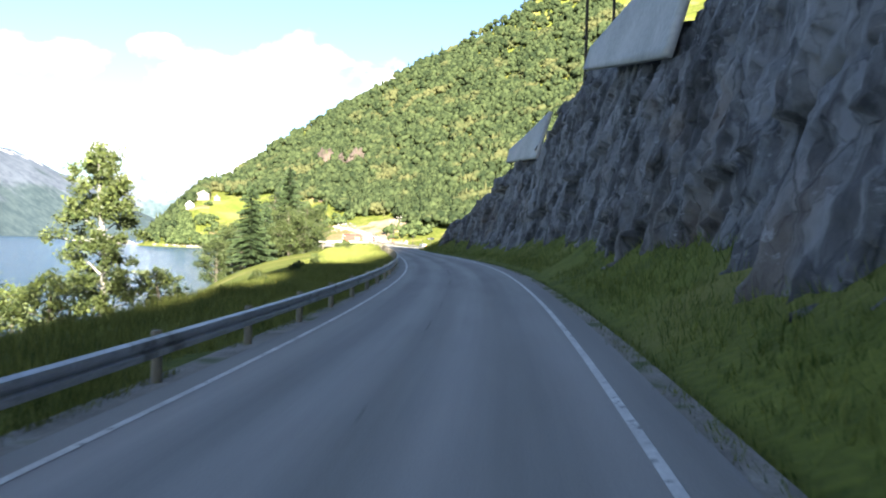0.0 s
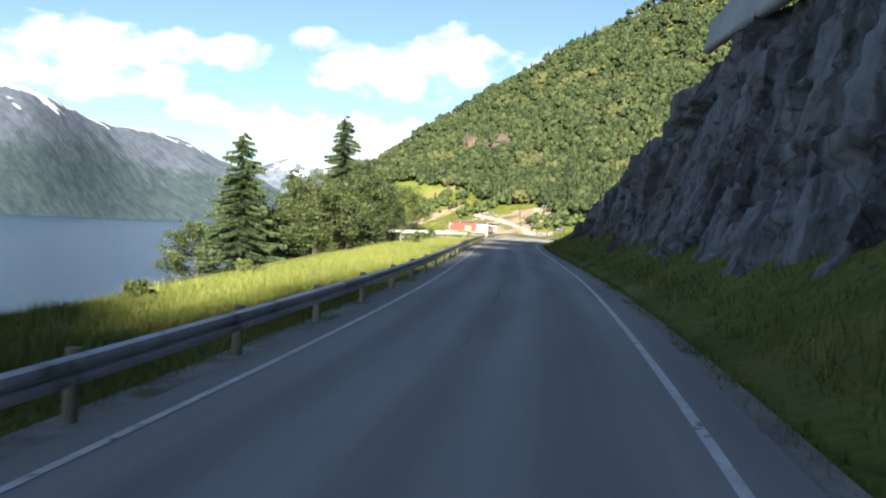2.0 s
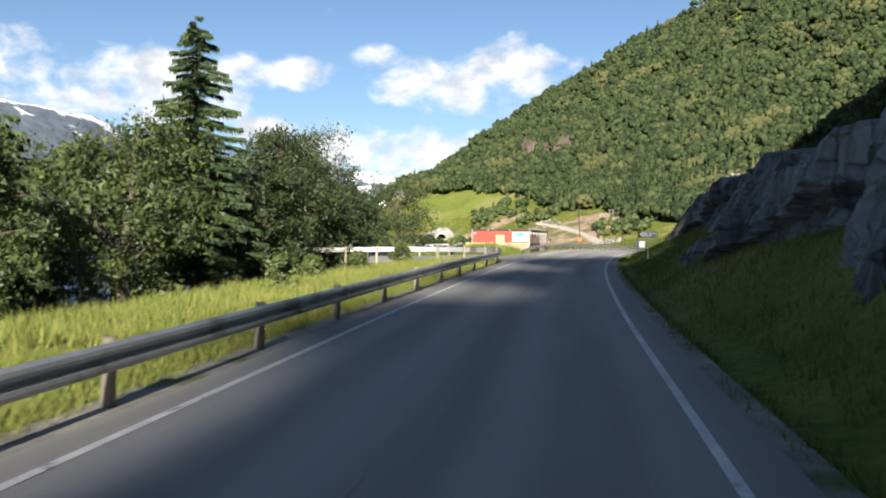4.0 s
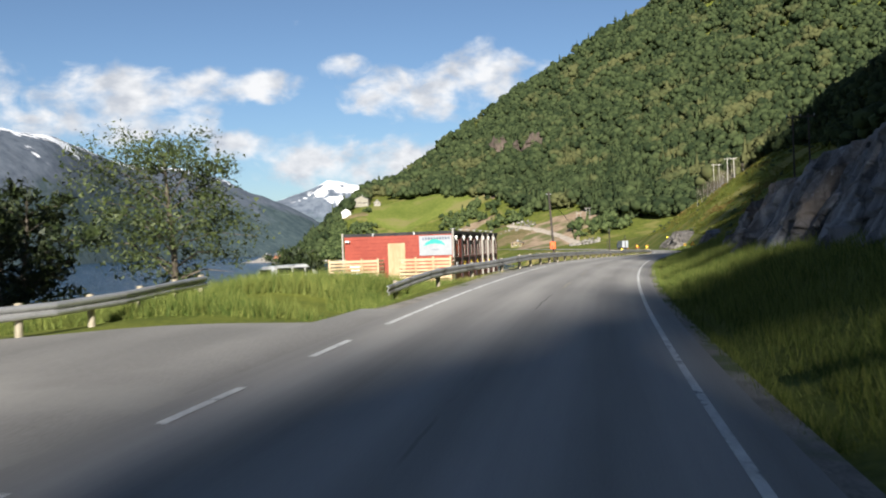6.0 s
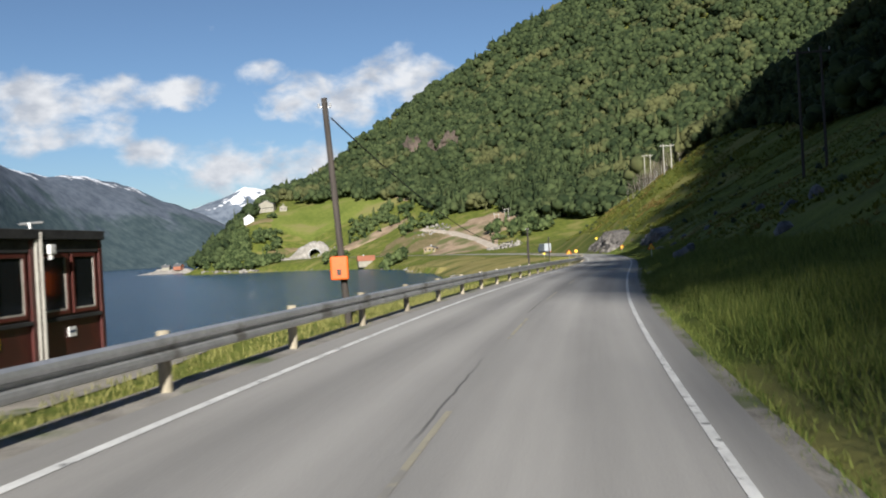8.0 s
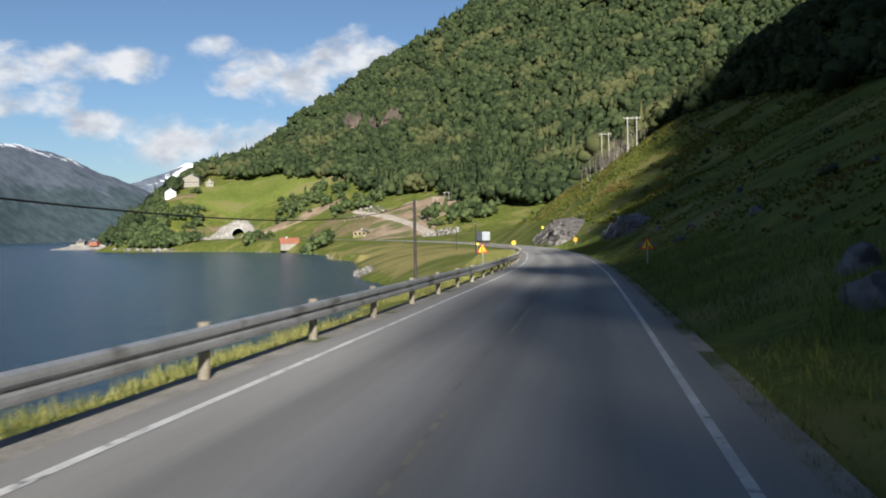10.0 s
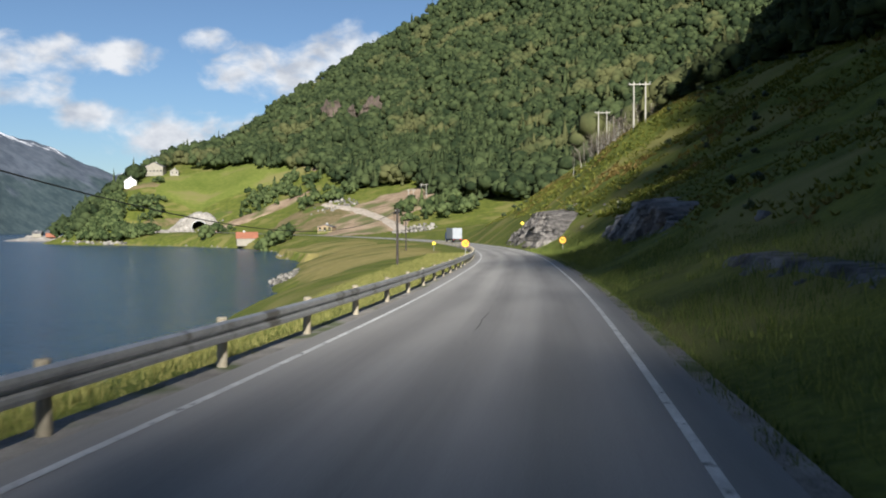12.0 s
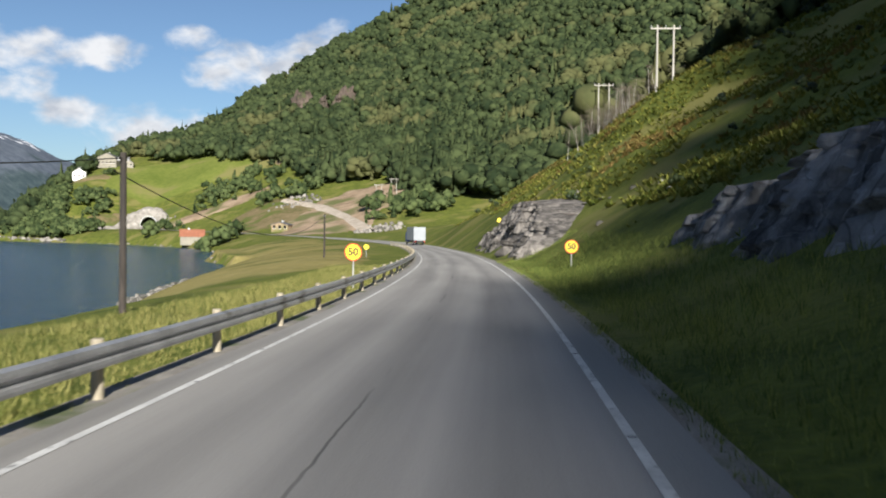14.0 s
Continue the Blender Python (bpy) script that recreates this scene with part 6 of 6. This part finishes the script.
def gable_house(name, label, at, turn, w, l, h, roof_h, wall_mat, roof_mat, windows=3):
    c = thing(name, label, "house", at, turn)
    bm = bmesh.new()
    prof = [(-w / 2, -1), (w / 2, -1), (w / 2, h), (0, h + roof_h), (-w / 2, h)]
    a = [bm.verts.new((x, -l / 2, z)) for x, z in prof]
    b = [bm.verts.new((x, l / 2, z)) for x, z in prof]
    bm.faces.new(a)
    bm.faces.new(list(reversed(b)))
    for i in range(5):
        bm.faces.new((a[i], b[i], b[(i + 1) % 5], a[(i + 1) % 5]))
    bmesh.ops.recalc_face_normals(bm, faces=bm.faces)
    part("wall", bm, wall_mat, c)
    for s in (-1, 1):
        bm = bmesh.new()
        o = 0.4
        sl = roof_h / (w / 2)
        q = [(s * (w / 2 + o), h - o * sl), (0, h + roof_h)]
        lo = [bm.verts.new((q[0][0], y, q[0][1] + 0.05)) for y in (-l / 2 - o, l / 2 + o)]
        hi = [bm.verts.new((q[1][0], y, q[1][1] + 0.05)) for y in (-l / 2 - o, l / 2 + o)]
        f = bm.faces.new((lo[0], lo[1], hi[1], hi[0]))
        r = bmesh.ops.extrude_face_region(bm, geom=[f])
        bmesh.ops.translate(bm, vec=(0, 0, 0.2), verts=[v for v in r["geom"] if isinstance(v, bmesh.types.BMVert)])
        bmesh.ops.recalc_face_normals(bm, faces=bm.faces)
        part("roof", bm, roof_mat, c)
    for k in range(windows):
        x = -w / 2 + w * (k + 0.5) / windows
        wn = part("window", one_box(x - 0.5, -l / 2 - 0.06, h * 0.35, x + 0.5, -l / 2 - 0.01, h * 0.35 + 1.3, bevel=0.01), glass, c)
        part("sill", one_box(x - 0.6, -l / 2 - 0.12, h * 0.35 - 0.12, x + 0.6, -l / 2 - 0.01, h * 0.35, bevel=0.01), white_paint, wn)
    bm = bmesh.new()
    box(bm, -0.4, l * 0.1, h + roof_h * 0.6, 0.4, l * 0.1 + 0.8, h + roof_h + 0.9, 0.02)
    part("chimney", bm, grey_concrete, c)


slate = surface("slate_roof", (0.06, 0.06, 0.065), (0.14, 0.14, 0.145), 0.5, 5, 0.7, 0.4, distance=0.05)
pale_wall = surface("pale_house_wall", (0.2, 0.185, 0.15), (0.28, 0.262, 0.215), 0.5, 5, 0.7, 0.1)
rust_roof = surface("rusty_roof", (0.22, 0.085, 0.05), (0.36, 0.15, 0.09), 0.5, 5, 0.7, 0.3, distance=0.03)
gable_house("farmhouse", "white wooden farmhouse on the green slope", base(-95, 990), 8, 8, 7, 4.6, 2.6, white_paint, slate)
gable_house("farmhouse", "large pale farmhouse near the wood's edge", base(-84, 1024), -6, 13, 9, 6.0, 3.2, pale_wall, slate, 5)
gable_house("shed", "small pale outbuilding beside the farmhouse", base(-70, 1022), 4, 6, 5, 3.0, 1.8, pale_wall, slate, 2)
_z = float(ground_height(8.5, 752))
gable_house("boathouse", "old pale boathouse with rusty red roof at the shore", (8.5, 752, max(_z, -5.0)), 98, 7, 9.5, 2.8, 2.6, pale_wall, rust_roof, 2)
gable_house("shed", "low grey shed at the earthworks", base(46, 735), -20, 7, 5, 2.2, 1.0, dirt, slate, 3)


def tunnel_portal(at, turn):
    c = thing("tunnel_portal", "pale rock and concrete road tunnel mouth", "tunnel", at, turn)
    arch = [(math.cos(a) * 4.2, 1.4 + math.sin(a) * 4.4) for a in np.linspace(0, math.pi, 15)]
    ux, uz = np.meshgrid(np.linspace(-18, 13, 63), np.linspace(0, 1, 30))
    top = np.interp(ux, [-18, -14, -11, -7, -2, 5, 8.5, 11, 13], [1.0, 4.0, 7.2, 9.4, 11.2, 11.0, 8.6, 5.0, -1.0]) + fbm(ux, ux * 0, 2.2, 3, 4) * 1.1
    z = -2 + (top + 2) * uz
    y = -0.3 - 0.55 * facets(ux / 2.2 + z * 0.1, z / 2.8, 6, 1.0) - 0.3 * facets(ux / 0.9, z / 1.2, 9, 1.0) + 0.28 * np.clip(z - 3, 0, 9) + 2.6 * smooth(0.9, 1.0, uz)
    i = np.arange(ux.size).reshape(ux.shape)
    quads = np.stack([i[:-1, :-1], i[:-1, 1:], i[1:, 1:], i[1:, :-1]], -1).reshape(-1, 4)
    mid = np.stack([ux.ravel()[quads].mean(1), z.ravel()[quads].mean(1)], 1)
    quads = quads[~((np.hypot(mid[:, 0] / 4.3, (mid[:, 1] - 1.4) / 4.5) < 1) | ((np.abs(mid[:, 0]) < 4.3) & (mid[:, 1] < 1.4)))]
    tris = np.concatenate([quads[:, [0, 1, 2]], quads[:, [0, 2, 3]]])
    face = new("face", tri_mesh("face", np.stack([ux.ravel(), y.ravel(), z.ravel()], 1), tris, quarry_face))
    face.parent = c
    tagged(face, "pale blasted rock face round the arch")
    bm = bmesh.new()
    a = [bm.verts.new((x * 0.99, 0.4, z)) for x, z in [(4.2, -2)] + arch + [(-4.2, -2)]]
    b = [bm.verts.new((x * 0.99, 40, z)) for x, z in [(4.2, -2)] + arch + [(-4.2, -2)]]
    for i in range(len(a) - 1):
        bm.faces.new((a[i], a[i + 1], b[i + 1], b[i]))
    bm.faces.new(b)
    part("lining", bm, black_felt, c, "dark tunnel lining")
    bm = bmesh.new()
    for (x0, z0), (x1, z1) in zip(arch, arch[1:]):
        rod(bm, (x0 * 1.04, -0.1, z0 * 1.02), (x1 * 1.04, -0.1, z1 * 1.02), 0.35, sides=6)
    part("arch_rim", bm, grey_concrete, c)
    bm = bmesh.new()
    ring = [(4.2, -2.0)] + arch + [(-4.2, -2.0)]
    for k, y0 in ((1.0, -1.6), (1.1, -1.6), (1.1, 1.2), (1.0, 1.2)):
        for x, z in ring:
            bm.verts.new((x * k, y0, z * k if z > 0 else z))
    bm.verts.ensure_lookup_table()
    n = len(ring)
    for k in range(4):
        for q in range(n - 1):
            p, r = k * n, ((k + 1) % 4) * n
            bm.faces.new((bm.verts[p + q], bm.verts[p + q + 1], bm.verts[r + q + 1], bm.verts[r + q]))
    bmesh.ops.recalc_face_normals(bm, faces=bm.faces)
    part("collar", bm, grey_concrete, c, "grey concrete collar of the tunnel mouth")


tunnel_portal((-33, 888, 2.6), 4)
rim = [(-33 + rng_s.uniform(-19, 16), 885 + rng_s.uniform(-3, 2.5), 0.0) for _ in range(90)]
boulders("quarried_rocks", [(x, y, float(ground_height(x, y)) + rng_s.uniform(-0.2, 0.6)) for x, y, _ in rim], 0.6, 21, "pale blasted rock heaped beside the tunnel mouth", quarry_face)
heap = [(50 + rng_s.normal(0, 5), 805 + rng_s.normal(0, 9), 0.0) for _ in range(60)] + [(84 + rng_s.normal(0, 4), 686 + rng_s.normal(0, 5), 0.0) for _ in range(50)]
boulders("quarried_rocks", [(x, y, float(ground_height(x, y)) + 0.3) for x, y, _ in heap], 0.9, 22, "dark and pale blocks along the gravel track", grey_rubble)


def retaining_wall():
    """A dry stone wall that carries the old road past the tunnel mouth."""
    root = thing("stone_wall", "dark dry stone retaining wall below the tunnel road", "wall", (0, 0, 0))
    u, v = np.meshgrid(np.linspace(0, 1, 120), np.linspace(0, 1, 9))
    x, y0 = -82 + 46 * u, 884.5 + 3 * np.sin(u * 2.2)
    foot = ground_height(x, y0) - 0.8
    z = foot + v * (np.maximum(foot + 2.6, 2.2) - foot)
    y = y0 + 0.25 * v - 0.22 * facets(u * 50, v * 5, 3, 0.8)
    face = new("facing", sheet("facing", x, y, z, grey_rubble))
    face.parent = root
    bm = bmesh.new()
    for k in range(23):
        xa = -82 + 46 * k / 23
        ya = 884.5 + 3 * math.sin(k / 23 * 2.2)
        za = max(float(ground_height(xa, ya)) + 1.8, 2.2)
        box(bm, xa + 0.1, ya + 0.1, za - 0.3, xa + 1.8, ya + 1.1, za + 0.15, 0.05)
    part("coping", bm, grey_rubble, root)


retaining_wall()


def rock_spit():
    """The low bare point of rock off the headland's end."""
    a, r = np.meshgrid(np.linspace(0, math.tau, 72), np.linspace(0, 1, 26))
    edge = 1 + 0.3 * fbm(np.cos(a) * 2, np.sin(a) * 2, 0.7, 3, 5)
    x, y = -186 + np.cos(a) * r * 34 * edge, 1095 + np.sin(a) * r * 13 * edge
    z = SEA - 1.5 + 7.5 * (1 - r ** 1.5) * (0.8 + 0.5 * fbm(x, y, 9, 4, 6)) + 0.9 * facets(x / 4, y / 4, 3, 1.0) * (1 - r)
    tagged(new("rock_spit", sheet("rock_spit", x, y, z, quarry_face)), "low pale bare rock point off the headland", "rock", kind="structure")


rock_spit()


def crag(x, y, w, h, seed):
    """A bare brown cliff that breaks through the mountain's wood."""
    u, v = np.meshgrid(np.linspace(-1, 1, 44), np.linspace(0, 1, 26))
    xs = x + u * w / 2
    foot = ground_height(xs, y + 0 * xs)
    z = foot - 2 + v * (h + 4) * (1 - 0.45 * u * u + 0.25 * fbm(u * 5, u * 0, 1.2, 3, seed))
    ys = y - 5 + 0.35 * (z - foot) - 2.4 * facets(xs / 7, z / 10, seed, 0.9) - 0.9 * facets(xs / 2.6, z / 4, seed + 3, 1.0) + 9 * np.abs(u) ** 3 + 8 * smooth(0.92, 1, v)
    tagged(new("crag", sheet("crag", xs, ys, z, crag_rock)), "bare brown crag in the wooded mountainside", "rock", kind="structure")


crag_rock = surface("crag_rock", (0.022, 0.018, 0.015), (0.13, 0.1, 0.082), 0.12, 0.7, 0.95, 0.8, tint=(0.05, 0.06, 0.025), tint_scale=0.12, tint_amount=0.4, stretch=(1, 1, 0.35), distance=0.8)
for _k, (_x, _y, _w, _h) in enumerate(CRAGS):
    crag(_x, _y, _w, _h, 3 + 5 * _k)


gable_house("boathouse", "small weathered boathouse on the bare rock point", (-178, 1090, SEA + 4.2), 70, 6, 8, 2.6, 2.0, rust_roof, slate, 2)
gable_house("boathouse", "small pale boathouse on the bare rock point", (-190, 1093, SEA + 4.0), 85, 5, 7, 2.4, 1.8, pale_wall, slate, 2)
